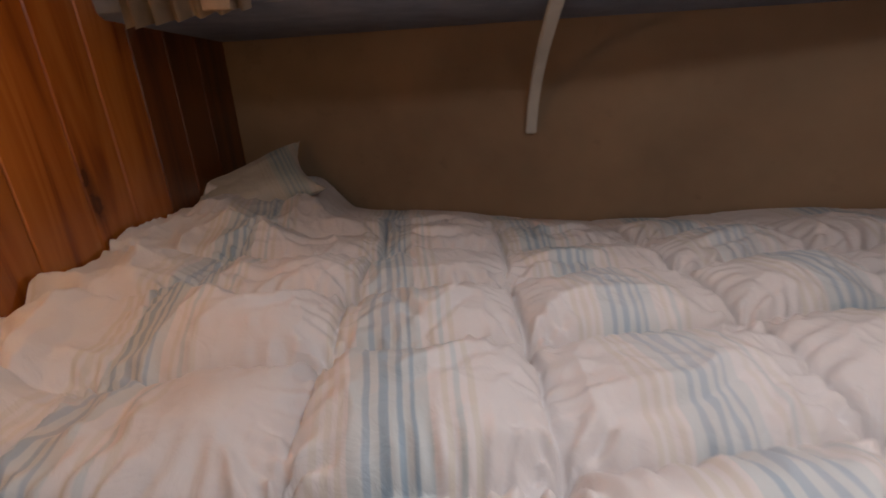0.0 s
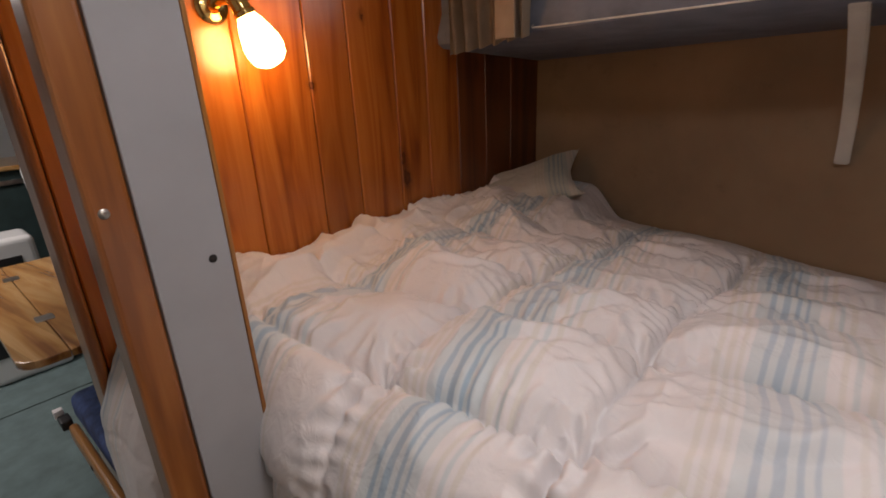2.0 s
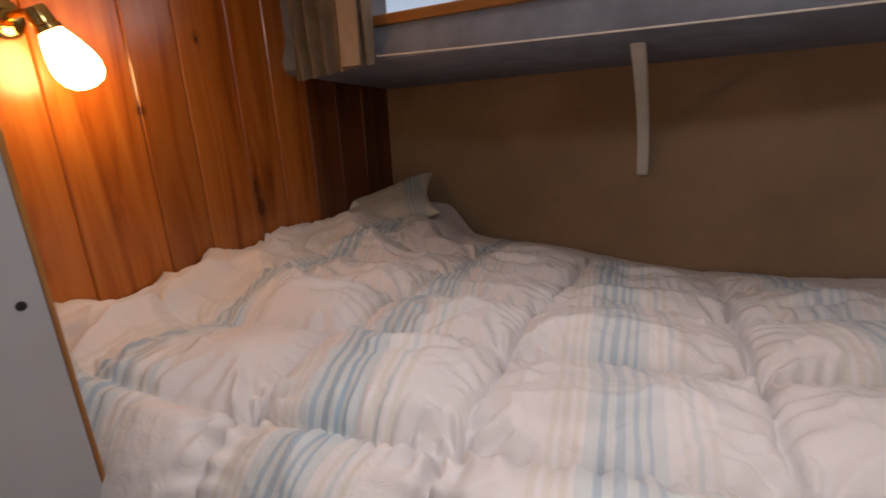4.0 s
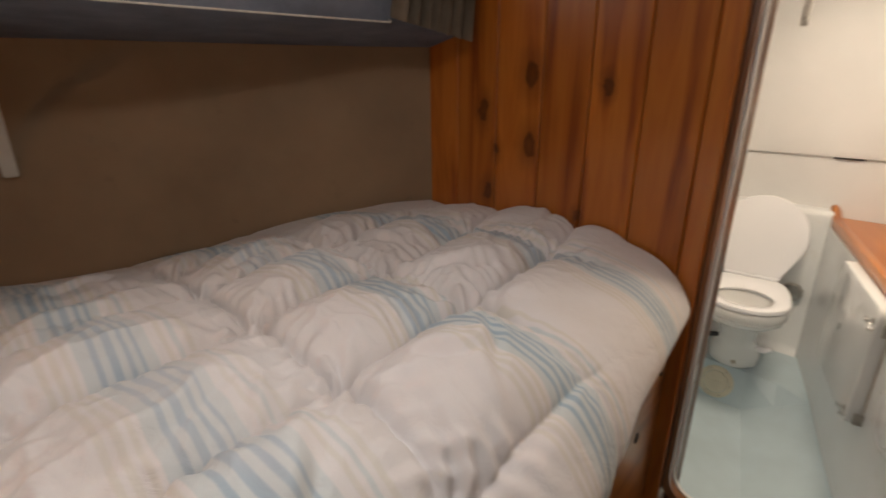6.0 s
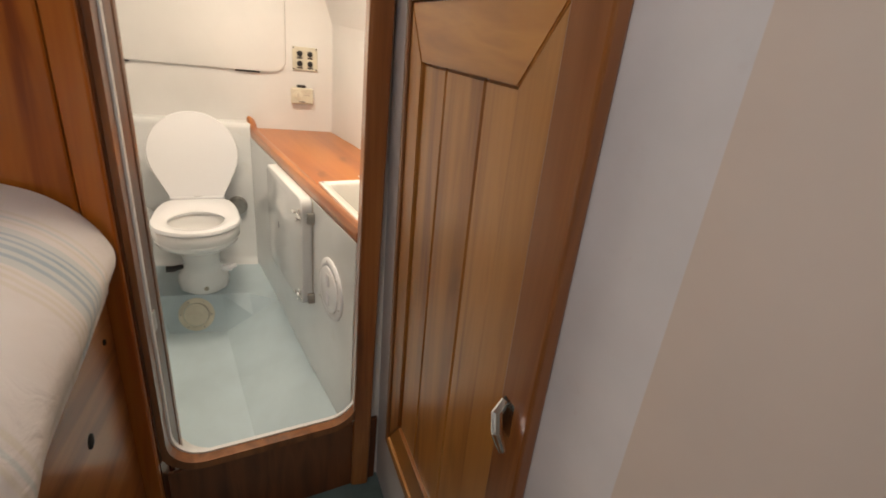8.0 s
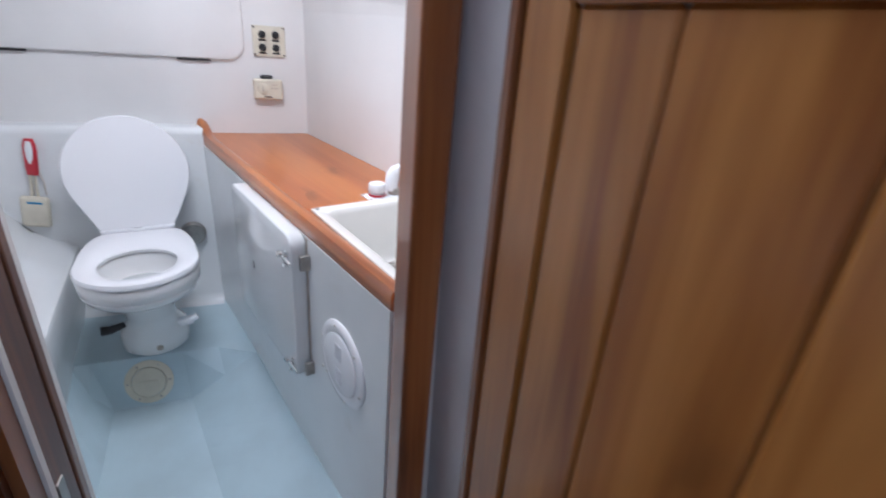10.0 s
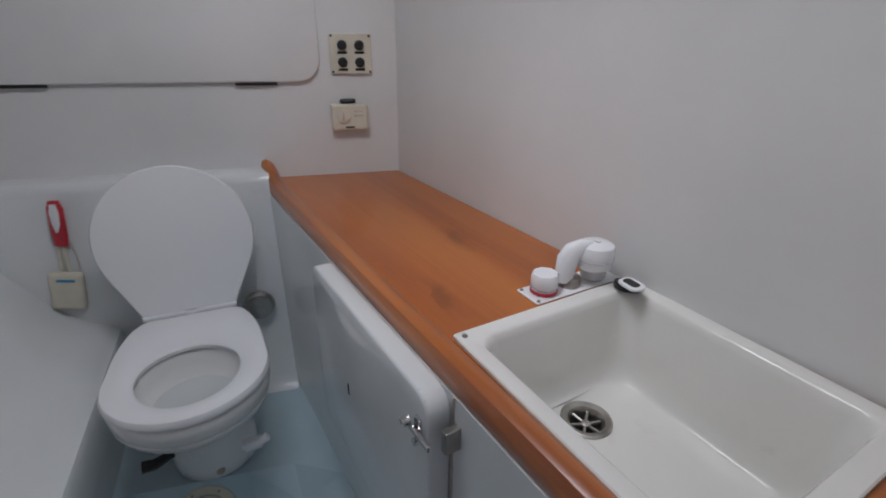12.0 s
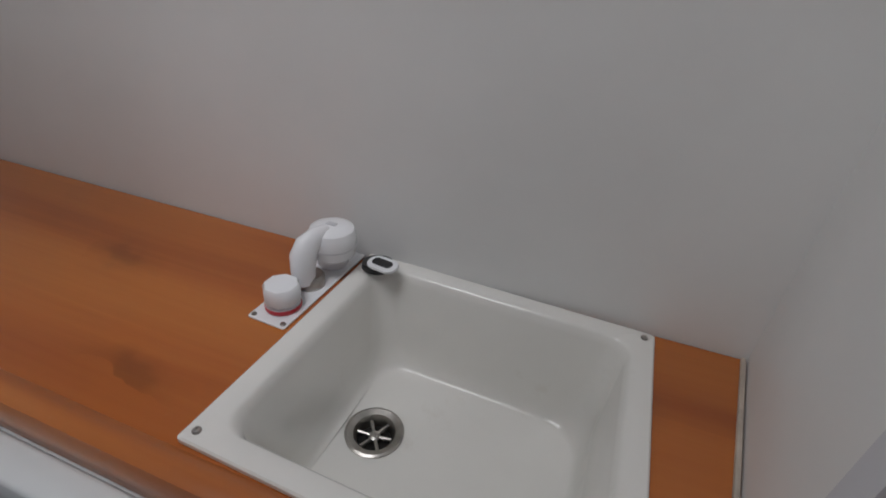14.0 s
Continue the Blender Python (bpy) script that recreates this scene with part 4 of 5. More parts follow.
c1 = curtain("gathered taupe curtain tied back at the aft end of the window", -0.66, -0.31, 1.560, 1.590, 6, 0.06)
part("tie_band", box((-0.405, deck_edge_y(-0.37) - 0.062, 1.588), (-0.335, deck_edge_y(-0.37) - 0.052, 1.80), 0.004, None), CURTAIN, c1, "flat taupe tie-back band")
curtain("gathered taupe curtain at the forward end of the window", 1.345, 1.565, 1.606, 1.560, 7, -0.20)

# ---- saloon seen past the post ----
tagged(part("wall_saloon_end", box((-5.2, -1.4, 0.0), (-5.15, 3.0, CEIL)), LAMINATE), "pale far bulkhead of the saloon", "wall", kind="structure")
tagged(part("wall_saloon_port", box((-5.15, 2.95, 0.0), (-0.80, 3.0, CEIL)), LAMINATE), "pale saloon side wall", "wall", kind="structure")
tagged(part("wall_saloon_starboard", box((-5.15, -1.4, 0.0), (-0.80, -1.35, CEIL)), LAMINATE), "pale saloon side wall", "wall", kind="structure")
tagged(part("wall_saloon_forward", box((-0.80, -1.35, 0.0), (-0.75, -0.071, CEIL)), DARK), "dark wooden bulkhead beside the passage", "wall", kind="structure")
tagged(part("wall_saloon_forward_port", box((-0.80, 2.871, 0.0), (-0.75, 2.95, CEIL)), DARK), "dark wooden bulkhead end", "wall", kind="structure")

table = thing("saloon_table", "striped wooden drop-leaf saloon table with rounded corners", "table")
T_TOP = 0.775
TM = Matrix.Translation((-1.79, 0, 0))
part("leaf", prism(rounded(1.18, 0.123, 0.06, 6, (1, 0, 0, 1)), T_TOP - 0.026, T_TOP, 0.004, TM @ Matrix.Translation((0, 0.8965, 0))), TABLE, table, "striped wooden leaf with a rounded corner")
part("leaf", prism(rounded(1.18, 0.545, 0.07, 6, (0, 1, 1, 0)), T_TOP - 0.026, T_TOP, 0.004, TM @ Matrix.Translation((0, 1.2325, 0))), TABLE, table)
for x_ in (0.25, -0.35):
    part("hinge", prism(rounded(0.060, 0.052, 0.008), T_TOP, T_TOP + 0.002, 0.0005, TM @ Matrix.Translation((x_, 0.960, 0))), STEEL, table, "flat steel table hinge")
part("pedestal", prism(rounded(0.98, 0.42, 0.05), 0.002, T_TOP - 0.027, 0.01, TM @ Matrix.Translation((0.04, 1.335, 0))), GREY_BASE, table, "beige-grey pedestal")
seat = thing("settee", "saloon settee with blue patterned cushion and wooden front rail", "settee")
part("base", box((-1.60, 0.985, 0.002), (-0.83, 1.10, 0.30), 0.01), GREY_BASE, seat)
part("cushion", box((-1.66, 0.958, 0.302), (-0.84, 1.115, 0.42), 0.035, None, 4), NAVY, seat, "blue patterned cushion", True)
part("rail", box((-1.50, 0.915, 0.31), (-0.83, 0.945, 0.375), 0.012, None, 3), OAK_X, seat, "varnished front rail")
screw("screw", Vector((-1.24, 0.915, 0.335)), (0, -1, 0), 0.012, HOLE, seat, "dark plug hole")
catch = part("catch", box((-1.575, 0.900, 0.345), (-1.515, 0.935, 0.385), 0.006), BLACK, seat, "black catch at the rail's end")
part("tag", box((-1.600, 0.895, 0.372), (-1.572, 0.925, 0.405), 0.003), SEAT_PLASTIC, catch, "white tag")
chart = thing("helm_chair", "brown upholstered saloon chair with a pale tubular rim", "chair")
part("backrest", box((-3.32, 1.27, 0.46), (-3.22, 1.72, 1.20), 0.04, None, 3), TRIM, chart, "brown backrest", True)
part("base", box((-3.50, 1.30, 0.002), (-3.20, 1.72, 0.455), 0.03), DARK_GREEN, chart)
part("rim", tube([(-3.20, 1.262, 0.95), (-3.20, 1.256, 1.10), (-3.20, 1.275, 1.19), (-3.20, 1.32, 1.235), (-3.20, 1.45, 1.25)], 0.012, 10), GELCOAT, chart, "pale tubular rim", True)
desk = thing("chart_desk", "wooden-topped desk with a black front across the saloon", "desk")
part("desktop", box((-4.30, 0.72, 1.075), (-3.58, 1.66, 1.105), 0.008), TABLE, desk, "varnished wooden top")
part("cabinet", box((-4.26, 0.76, 0.002), (-3.62, 1.64, 1.074), 0.004), DARK_GREEN, desk, "black-green front")
part("front_rail", box((-3.62, 0.76, 0.985), (-3.60, 1.64, 1.015), 0.004), STEEL, desk, "pale metal edge")
locker = thing("white_locker", "open white locker box standing on the saloon floor", "locker")
part("body", box((-3.12, 0.80, 0.002), (-2.86, 1.165, 0.80), 0.03, None, 3), GELCOAT, locker)
# the body is solid; a black sheet paints the opening's inner shade
part("opening", box((-2.861, 0.84, 0.16), (-2.856, 1.09, 0.70), 0.002), BLACK, locker, "black sheet for the shade inside the opening")
tagged(part("carpet_seam", box((-2.515, -1.3, 0.0005), (-2.507, 2.9, 0.003)), DARK_GREEN), "dark seam across the saloon carpet", "trim", kind="structure")

# ---- toilet room: walls and moulded tray ----
SLOPE = 0.30


def cab_y(x):
    """Plan line of the basin cabinet's front."""
    return 0.725 + SLOPE * (x - 2.209)



def star_y(x):
    return 0.599 + 0.3093 * (x - 3.207)


bow = tagged(part("wall_bow", box((X_BOW, 0.30, 0.0), (X_BOW + 0.05, 2.38, CEIL)), LAMINATE), "smooth white forward wall of the toilet room", "wall", kind="structure")


def starboard_side():
    bm = bmesh.new()
    prof = [(0.0, 0.0), (0.0, 1.300), (0.004, 1.306), (0.10, 1.600), (0.17, 1.612), (0.225, 1.65), (0.285, 1.83), (0.30, CEIL)]
    rows = []
    for i in range(13):
        x = 1.752 + (X_BOW + 0.02 - 1.752) * i / 12
        lift = 0.045 * (x - 2.0)
        rows.append([bm.verts.new((max(1.752, x - o * 0.29), star_y(x) + o * 0.956, z + (lift if 1.3 < z < 1.9 else 0))) for o, z in prof])
        for o, z in ((0.0, CEIL + 0.0), ):
            rows[-1].append(bm.verts.new((x, star_y(x) - 0.05, CEIL)))
            rows[-1].append(bm.verts.new((x, star_y(x) - 0.05, 0.0)))
    for a, b in zip(rows, rows[1:]):
        for k in range(len(a)):
            j = (k + 1) % len(a)
            bm.faces.new((a[k], a[j], b[j], b[k]))
    bm.faces.new(rows[0])
    bm.faces.new(rows[-1][::-1])
    return bm


tagged(part("wall_starboard", starboard_side(), LAMINATE), "smooth white hull side over the basin counter", "wall", kind="structure")
tagged(part("wall_head_port", box((1.80, 2.22, 0.0), (X_BOW, 2.27, CEIL)), LAMINATE), "white port side of the toilet room", "wall", kind="structure")


def bench_y(x):
    return 1.318 + 0.128 * (x - 2.291)


# floor pan: sunken middle with sloping sides, pale blue
def pan_mesh():
    """The tray's floor: a flat sole, sloping sides and the shelf under the toilet."""
    bm = bmesh.new()
    cols = []
    xs = [1.785 + (2.632 - 1.785) * i / 10 for i in range(11)] + [2.694, 2.80, 2.95, 3.075]
    for x in xs:
        low = x < 2.64
        yr, yl = 0.845 + 0.262 * (x - 1.79), 1.235 + 0.083 * (x - 1.79)
        ya, yb = cab_y(x) - 0.024, 1.415
        edge = 0.125 + 0.035 * smooth01((x - 2.2) / 0.5)
        prof = [(ya - 0.01, edge + 0.002), (ya + 0.010, edge), (ya * 0.5 + yr * 0.5, edge * 0.5), (yr, 0.0), (yr * 0.7 + yl * 0.3, 0.0), (yr * 0.3 + yl * 0.7, 0.0), (yl, 0.0), (yl * 0.5 + yb * 0.5, edge * 0.5), (yb, edge), (1.52, edge + 0.002)]
        cols.append([bm.verts.new((x, y, z if low else 0.162)) for y, z in prof])
    for a, b in zip(cols, cols[1:]):
        for k in range(9):
            bm.faces.new((a[k], a[k + 1], b[k + 1], b[k]))
    bmesh.ops.bevel(bm, geom=[e for e in bm.edges if not e.is_boundary and e.calc_face_angle(0) > 0.3], offset=0.006, segments=2, affect="EDGES")
    return bm


pan = part("floor_pan", pan_mesh(), PAN_BLUE)
tagged(pan, "pale blue painted floor pan with a sunken sole", "floor", kind="structure")


def bench_profile(x):
    """Section of the port moulding, from the pan up over the bench to the ledge."""
    b = bench_y(x)
    run = 1.406 + 0.47 * (2.847 - x) - b
    e = max(0.035, run)
    pts = [(b + 0.045, 0.10), (b + 0.018, 0.30), (b + 0.004, 0.43), (b + 0.010, 0.444), (b + 0.026, 0.450), (b + e, 0.462)]
    k = b + e
    pts += [(k + 0.045, 0.475), (k + 0.10, 0.515), (k + 0.20, 0.64), (k + 0.29, 0.79), (k + 0.32, 0.855), (k + 0.335, 0.868), (k + 0.36, 0.872), (2.23 if k < 1.8 else 2.235, 0.873)]
    return pts


def bench_sheet():
    bm = bmesh.new()
    rows = []
    n = 30
    for i in range(n + 1):
        x = 1.795 + (3.075 - 1.795) * i / n
        rows.append([bm.verts.new((x, y, z)) for y, z in bench_profile(x)])
    for a, b in zip(rows, rows[1:]):
        for k in range(len(a) - 1):
            bm.faces.new((a[k], a[k + 1], b[k + 1], b[k]))
    return bm


tagged(part("bench_moulding", bench_sheet(), GELCOAT, smooth=True), "glossy white moulded bench and side of the shower tray", "moulding", kind="structure")


def back_profile():
    bm = bmesh.new()
    rows = []
    for y in [0.954 + 0.05 * i for i in range(27)]:
        prof = [(2.985, 0.155), (3.025, 0.17), (3.045, 0.20), (3.052, 0.45), (3.060, 0.855), (3.064, 0.868), (3.075, 0.877), (3.09, 0.880), (X_BOW + 0.002, 0.882)]
        rows.append([bm.verts.new((x, y, z)) for x, z in prof])
    for a, b in zip(rows, rows[1:]):
        for k in range(len(a) - 1):
            bm.faces.new((a[k], a[k + 1], b[k + 1], b[k]))
    return bm


tagged(part("back_moulding", back_profile(), GELCOAT, smooth=True), "glossy white moulded upstand with a ledge behind the toilet", "moulding", kind="structure")

# ---- cabinet, counter, basin ----
CF = Matrix.Translation((0, 0, 0)) @ Matrix.Translation((2.209, 0.725, 0)) @ pose(0, 0, 0, 0, 0, math.degrees(math.atan(SLOPE)))
# in this pose x runs forward along the cabinet front and -y into the cabinet
cabinet = thing("basin_cabinet", "white moulded cabinet under the basin counter with a closed door", "cabinet")
part("front_panel", box((-0.452, -0.048, 0.05), (0.93, -0.018, 0.816), 0.0, CF), GELCOAT, cabinet)
cdoor = part("door", prism(rounded(0.478, 0.405, 0.035), -0.0175, 0.020, 0.006, CF @ Matrix.Translation((0.160, 0.0, 0.618)) @ pose(0, 0, 0, -90, 0, 0), 3), GELCOAT, cabinet, "glossy white door with rounded corners", True)


part("lock_hole", box((0.222, 0.0195, 0.606), (0.228, 0.0215, 0.632), 0.001, CF @ pose(0, 0, 0, 0, 0, 0)), HOLE, cdoor, "dark keyhole")
# brown strip paints the shade along the door's edge
part("edge_shade", box((-0.0835, -0.018, 0.425), (-0.0795, -0.0158, 0.815), 0.0, CF), SEALANT, cabinet, "brown strip for the shaded door edge")
for z in (0.762, 0.458):
    la = part("latch", box((-0.066, 0.020, z - 0.020), (-0.050, 0.026, z + 0.020), 0.002, CF), CHROME, cabinet, "small chrome turn latch")
    part("keeper", box((-0.101, -0.018, z - 0.022), (-0.089, 0.006, z + 0.016), 0.002, CF), STEEL, la)
    part("bar", box((-0.098, 0.026, z - 0.006), (-0.040, 0.032, z + 0.006), 0.003, CF), CHROME, la)
    part("knob", lathe([(0.0, 0.0), (0.008, 0.0), (0.008, 0.010), (0.0, 0.013)], 14, CF @ Matrix.Translation((-0.044, 0.030, z + 0.008)) @ pose(0, 0, 0, -90, 0, 0)), CHROME, la, "", True)
    part("knob", lathe([(0.0, 0.0), (0.006, 0.0), (0.006, 0.008), (0.0, 0.010)], 14, CF @ Matrix.Translation((-0.064, 0.026, z - 0.014)) @ pose(0, 0, 0, -90, 0, 0)), CHROME, la, "", True)
IX, IZ, IR = -0.264, 0.578, 0.104
hatch = thing("inspection_hatch", "round white plastic inspection hatch on the cabinet front", "hatch")
IM = CF @ Matrix.Translation((IX, -0.018, IZ)) @ pose(0, 0, 0, -90, 0, 0)
part("rim", lathe([(IR, 0.0), (IR, 0.004), (IR - 0.004, 0.007), (IR - 0.022, 0.009), (IR - 0.026, 0.007)], 48, IM), SEAT_PLASTIC, hatch, "", True)
part("cover", lathe([(IR - 0.027, 0.003), (IR - 0.028, 0.010), (IR - 0.034, 0.012), (0.0, 0.012)], 48, IM), SEAT_PLASTIC, hatch, "", True)
# grey pads on the cover paint the shade of two finger recesses
for dz in (0.036, -0.030):
    part("finger_grip", box((IX - 0.014, -0.008, IZ + dz - 0.022), (IX + 0.012, -0.0045, IZ + dz + 0.020), 0.003, CF), GREY_PAINT, hatch, "grey pad for the shade in a finger recess")
for k in range(6):
    a = math.pi * k / 3 + 0.3
    screw("screw", CF @ Vector((IX + (IR - 0.010) * math.cos(a), -0.0105, IZ + (IR - 0.010) * math.sin(a))), CF.to_3x3() @ Vector((0, 1, 0)), 0.003, STEEL, hatch)
screw("cabinet_screw", CF @ Vector((-0.155, -0.018, 0.50)), CF.to_3x3() @ Vector((0, 1, 0)), 0.0035, STEEL, cabinet)

CT = 0.850
counter = thing("counter", "orange-brown varnished wooden basin counter with a raised front edge", "counter")
front_off = -0.022
SK = Matrix.Translation((2.0625, 0.437, 0)) @ pose(0, 0, 0, 0, 0, 15.0)   # basin's middle
SW, SH = 0.412, 0.362


def head_aft_x(y):
    """Forward face of the door bulkhead starboard of the opening, in plan."""
    return 1.829 - 0.12 * y


def counter_top():
    """Boards of the counter round the basin's cut-out."""
    p = lambda x, y: (x, y)
    hole = [(SK @ Vector((sx_ * (SW / 2 - 0.02), sy_ * (SH / 2 - 0.02), 0))).xy for sx_, sy_ in ((1, 1), (-1, 1), (-1, -1), (1, -1))]
    out = [(X_BOW - 0.002, cab_y(X_BOW) + front_off - 0.034), (1.777, cab_y(1.777) + front_off - 0.034), (head_aft_x(0.47), 0.47), (head_aft_x(0.17), star_y(1.804) + 0.004), (X_BOW - 0.002, star_y(X_BOW) + 0.004)]
    bm = bmesh.new()
    lo_hi = []
    for z in (CT - 0.030, CT):
        es, loops = [], []
        for pts in (hole, out):
            vs = [bm.verts.new((q[0], q[1], z)) for q in pts]
            loops.append(vs)
            es += [bm.edges.new((vs[i], vs[(i + 1) % len(vs)])) for i in range(len(vs))]
        bmesh.ops.triangle_fill(bm, use_beauty=True, edges=es)
        lo_hi.append(loops)
    for k in range(2):
        a, b = lo_hi[0][k], lo_hi[1][k]
        for i in range(len(a)):
            j = (i + 1) % len(a)
            bm.faces.new((a[i], a[j], b[j], b[i]))
    return bm


part("top", counter_top(), COUNTER, counter)


def edge_rail():
    bm = bmesh.new()
    rows = []
    n = 40
    for i in range(n + 1):
        s = -0.452 + (0.962 + 0.452) * i / n
        up = 0.012 * smooth01((s - 0.80) / 0.14) + 0.036 * smooth01((s - 0.86) / 0.10)
        prof = [(-0.056, CT - 0.035), (front_off, CT - 0.035), (front_off + 0.003, CT - 0.030), (front_off + 0.003, CT - 0.004 + up), (front_off - 0.002, CT + 0.006 + up), (front_off - 0.012, CT + 0.010 + up), (-0.048, CT + 0.006 + up * 0.9), (-0.0545, CT + 0.0005 + up * 0.8)]
        rows.append([bm.verts.new(CF @ Vector((s, y, z))) for y, z in prof])
    for a, b in zip(rows, rows[1:]):
        for k in range(len(a)):
            j = (k + 1) % len(a)
            bm.faces.new((a[k], a[j], b[j], b[k]))
    bm.faces.new(rows[0])
    bm.faces.new(rows[-1][::-1])
    return bm


part("front_edge", edge_rail(), COUNTER_EDGE, counter, "rounded darker front edge with an upturned end", True)

basin = thing("basin", "square cream-white plastic wash basin let into the counter", "sink")


def basin_mesh():
    """Flat rim, eased lip, sloping sides and a floor with a drain hole."""
    bm = bmesh.new()
    steps = [(SW, SH, 0.004, CT + 0.001), (SW, SH, 0.004, CT + 0.006), (SW - 0.004, SH - 0.004, 0.006, CT + 0.008), (SW - 0.048, SH - 0.046, 0.026, CT + 0.007), (SW - 0.056, SH - 0.054, 0.028, CT + 0.003),
             (SW - 0.063, SH - 0.061, 0.030, CT - 0.008), (SW - 0.080, SH - 0.078, 0.038, CT - 0.105)]
    for k in range(1, 9):
        a = k * math.pi / 16
        w = 0.080 + 0.032 * (1 - math.cos(a))
        steps.append((SW - w, SH - w + 0.002, 0.038 + 0.016 * k / 8, CT - 0.105 - 0.050 * math.sin(a)))
    steps += [(0.086, 0.086, 0.0425, CT - 0.160), (0.078, 0.078, 0.0385, CT - 0.161)]
    n = 10
    rings = []
    offs = [0] * 15 + [1, 1]
    for (w, h, r, z), o in zip(steps, offs):
        cx, cy = (0.107, -0.012) if o else (0.0, 0.0)
        rings.append([bm.verts.new(SK @ Vector((x + cx, y + cy, z))) for x, y in rounded(w, h, r, n)])
    for a, b in zip(rings, rings[1:]):
        m_n = len(a)
        for i in range(m_n):
            j = (i + 1) % m_n
            bm.faces.new((a[i], a[j], b[j], b[i]))
    return bm


part("bowl", basin_mesh(), SINK_PLASTIC, basin, "", True)
DC = SK @ Vector((0.107, -0.012, CT - 0.161))
DM = Matrix.Translation(DC)
drain = part("drain", lathe([(0.040, 0.0), (0.0405, 0.003), (0.037, 0.0045), (0.029, 0.002), (0.0245, -0.006), (0.024, -0.02)], 40, DM), STEEL, basin, "steel drain ring", True)
part("sump", lathe([(0.0245, -0.018), (0.0, -0.018)], 30, DM), HOLE, drain, "dark drain hole")
for k in range(6):
    a = math.pi * k / 3 + 0.4
    part("spoke", tube([DC + Vector((0.006 * math.cos(a), 0.006 * math.sin(a), -0.008)), DC + Vector((0.0245 * math.cos(a), 0.0245 * math.sin(a), -0.006))], 0.0026, 8), STEEL, drain)
part("hub", lathe([(0.008, -0.010), (0.008, -0.006), (0.004, -0.0045), (0.0, -0.0045)], 16, DM), STEEL, drain)
for a, b in ((1, 1), (-1, -1), (-1, 1)):
    screw("screw", SK @ Vector((a * (SW / 2 - 0.013), b * (SH / 2 - 0.013), CT + 0.008)), (0, 0, 1), 0.0045, STEEL, basin, "steel screw")

part("end_seal", prism([(head_aft_x(0.17), 0.17), (head_aft_x(0.53), 0.53), (head_aft_x(0.53) + 0.006, 0.53), (head_aft_x(0.17) + 0.006, 0.17)], CT - 0.002, CT + 0.004, 0.0015), SEALANT, counter, "yellowed sealant bead")

# mixer with two knobs and a swivel spout on a steel plate
PM = Matrix.Translation((2.318, 0.420, CT)) @ pose(0, 0, 0, 0, 0, 14.4)
tap = thing("tap", "white plastic two-knob tap with a swivel spout on a small plate", "tap")
part("plate", prism(rounded(0.056, 0.195, 0.004), 0.0003, 0.003, 0.0008, PM), SEAT_PLASTIC, tap, "thin white base plate")
for a, b in ((-0.022, 0.091), (0.022, 0.091), (0.022, -0.091)):
    screw("screw", PM @ Vector((a, b, 0.003)), (0, 0, 1), 0.0035, STEEL, tap)


def knob(cy, ring_mat, tall):
    k = part("knob", lathe([(0.019, 0.003), (0.022, 0.005), (0.022, 0.010), (0.019, 0.012), (0.0215, 0.014), (0.024, 0.017), (0.024, tall - 0.006), (0.021, tall - 0.001), (0.0, tall)], 8, PM @ Matrix.Translation((0, cy, 0)) @ pose(0, 0, 0, 0, 0, 22)), SEAT_PLASTIC, tap, "fluted white knob", True)
    part("ring", lathe([(0.0225, 0.0045), (0.0232, 0.006), (0.0232, 0.0095), (0.0225, 0.011)], 28, PM @ Matrix.Translation((0, cy, 0))), ring_mat, k, "coloured ring", True)


knob(0.062, RED, 0.040)
part("pillar", lathe([(0.020, 0.003), (0.022, 0.005), (0.022, 0.010), (0.023, 0.012), (0.023, 0.036), (0.019, 0.042), (0.0, 0.043)], 32, PM @ Matrix.Translation((0.002, -0.052, 0))), SEAT_PLASTIC, tap, "white rear knob with a blue ring", True)
NM = PM @ Matrix.Translation((-0.012, -0.034, -0.017))
noz = part("nozzle", lathe([(0.0, 0.050), (0.026, 0.050), (0.031, 0.054), (0.032, 0.066), (0.0328, 0.067), (0.033, 0.082), (0.030, 0.092), (0.020, 0.097), (0.0, 0.098)], 32, NM), SEAT_PLASTIC, tap, "round white nozzle head", True)
part("band", lathe([(0.0322, 0.0665), (0.0332, 0.068), (0.0332, 0.0695), (0.0326, 0.070)], 32, NM), GREY_PAINT, noz)
part("button", box((-0.007, -0.004, 0.0975), (0.007, 0.004, 0.0992), 0.0006, NM), GREY_PAINT, noz)
part("collar", lathe([(0.020, 0.003), (0.020, 0.016), (0.017, 0.020), (0.0, 0.021)], 28, PM @ Matrix.Translation((0, 0.006, 0))), STEEL, tap, "grey swivel collar", True)
part("spout", tube([PM @ Vector(p) for p in ((0, 0.018, 0.014), (0.0, 0.018, 0.034), (0.0, 0.015, 0.054), (-0.002, 0.008, 0.066), (-0.006, -0.006, 0.073), (-0.010, -0.024, 0.072))], [0.017, 0.018, 0.020, 0.019, 0.015, 0.012], 18, 0.75), SEAT_PLASTIC, tap, "arched white spout", True)
plug = thing("sink_plug", "black rubber plug with a white pull tab on the basin rim", "plug")
GM = SK @ Matrix.Translation((SW / 2 - 0.030, -SH / 2 + 0.035, CT + 0.008))
part("rubber", lathe([(0.0, 0.0), (0.021, 0.0), (0.0235, 0.004), (0.0225, 0.011), (0.018, 0.013), (0.0, 0.013)], 28, GM @ pose(0, 0, 0, 6, 4, 0)), BLACK, plug, "", True)
part("tab", prism(rounded(0.050, 0.028, 0.013), 0.0, 0.005, 0.0015, GM @ Matrix.Translation((-0.014, 0.010, 0.0145)) @ pose(0, 0, 0, -8, 6, -14)), SEAT_PLASTIC, plug, "white pull tab")
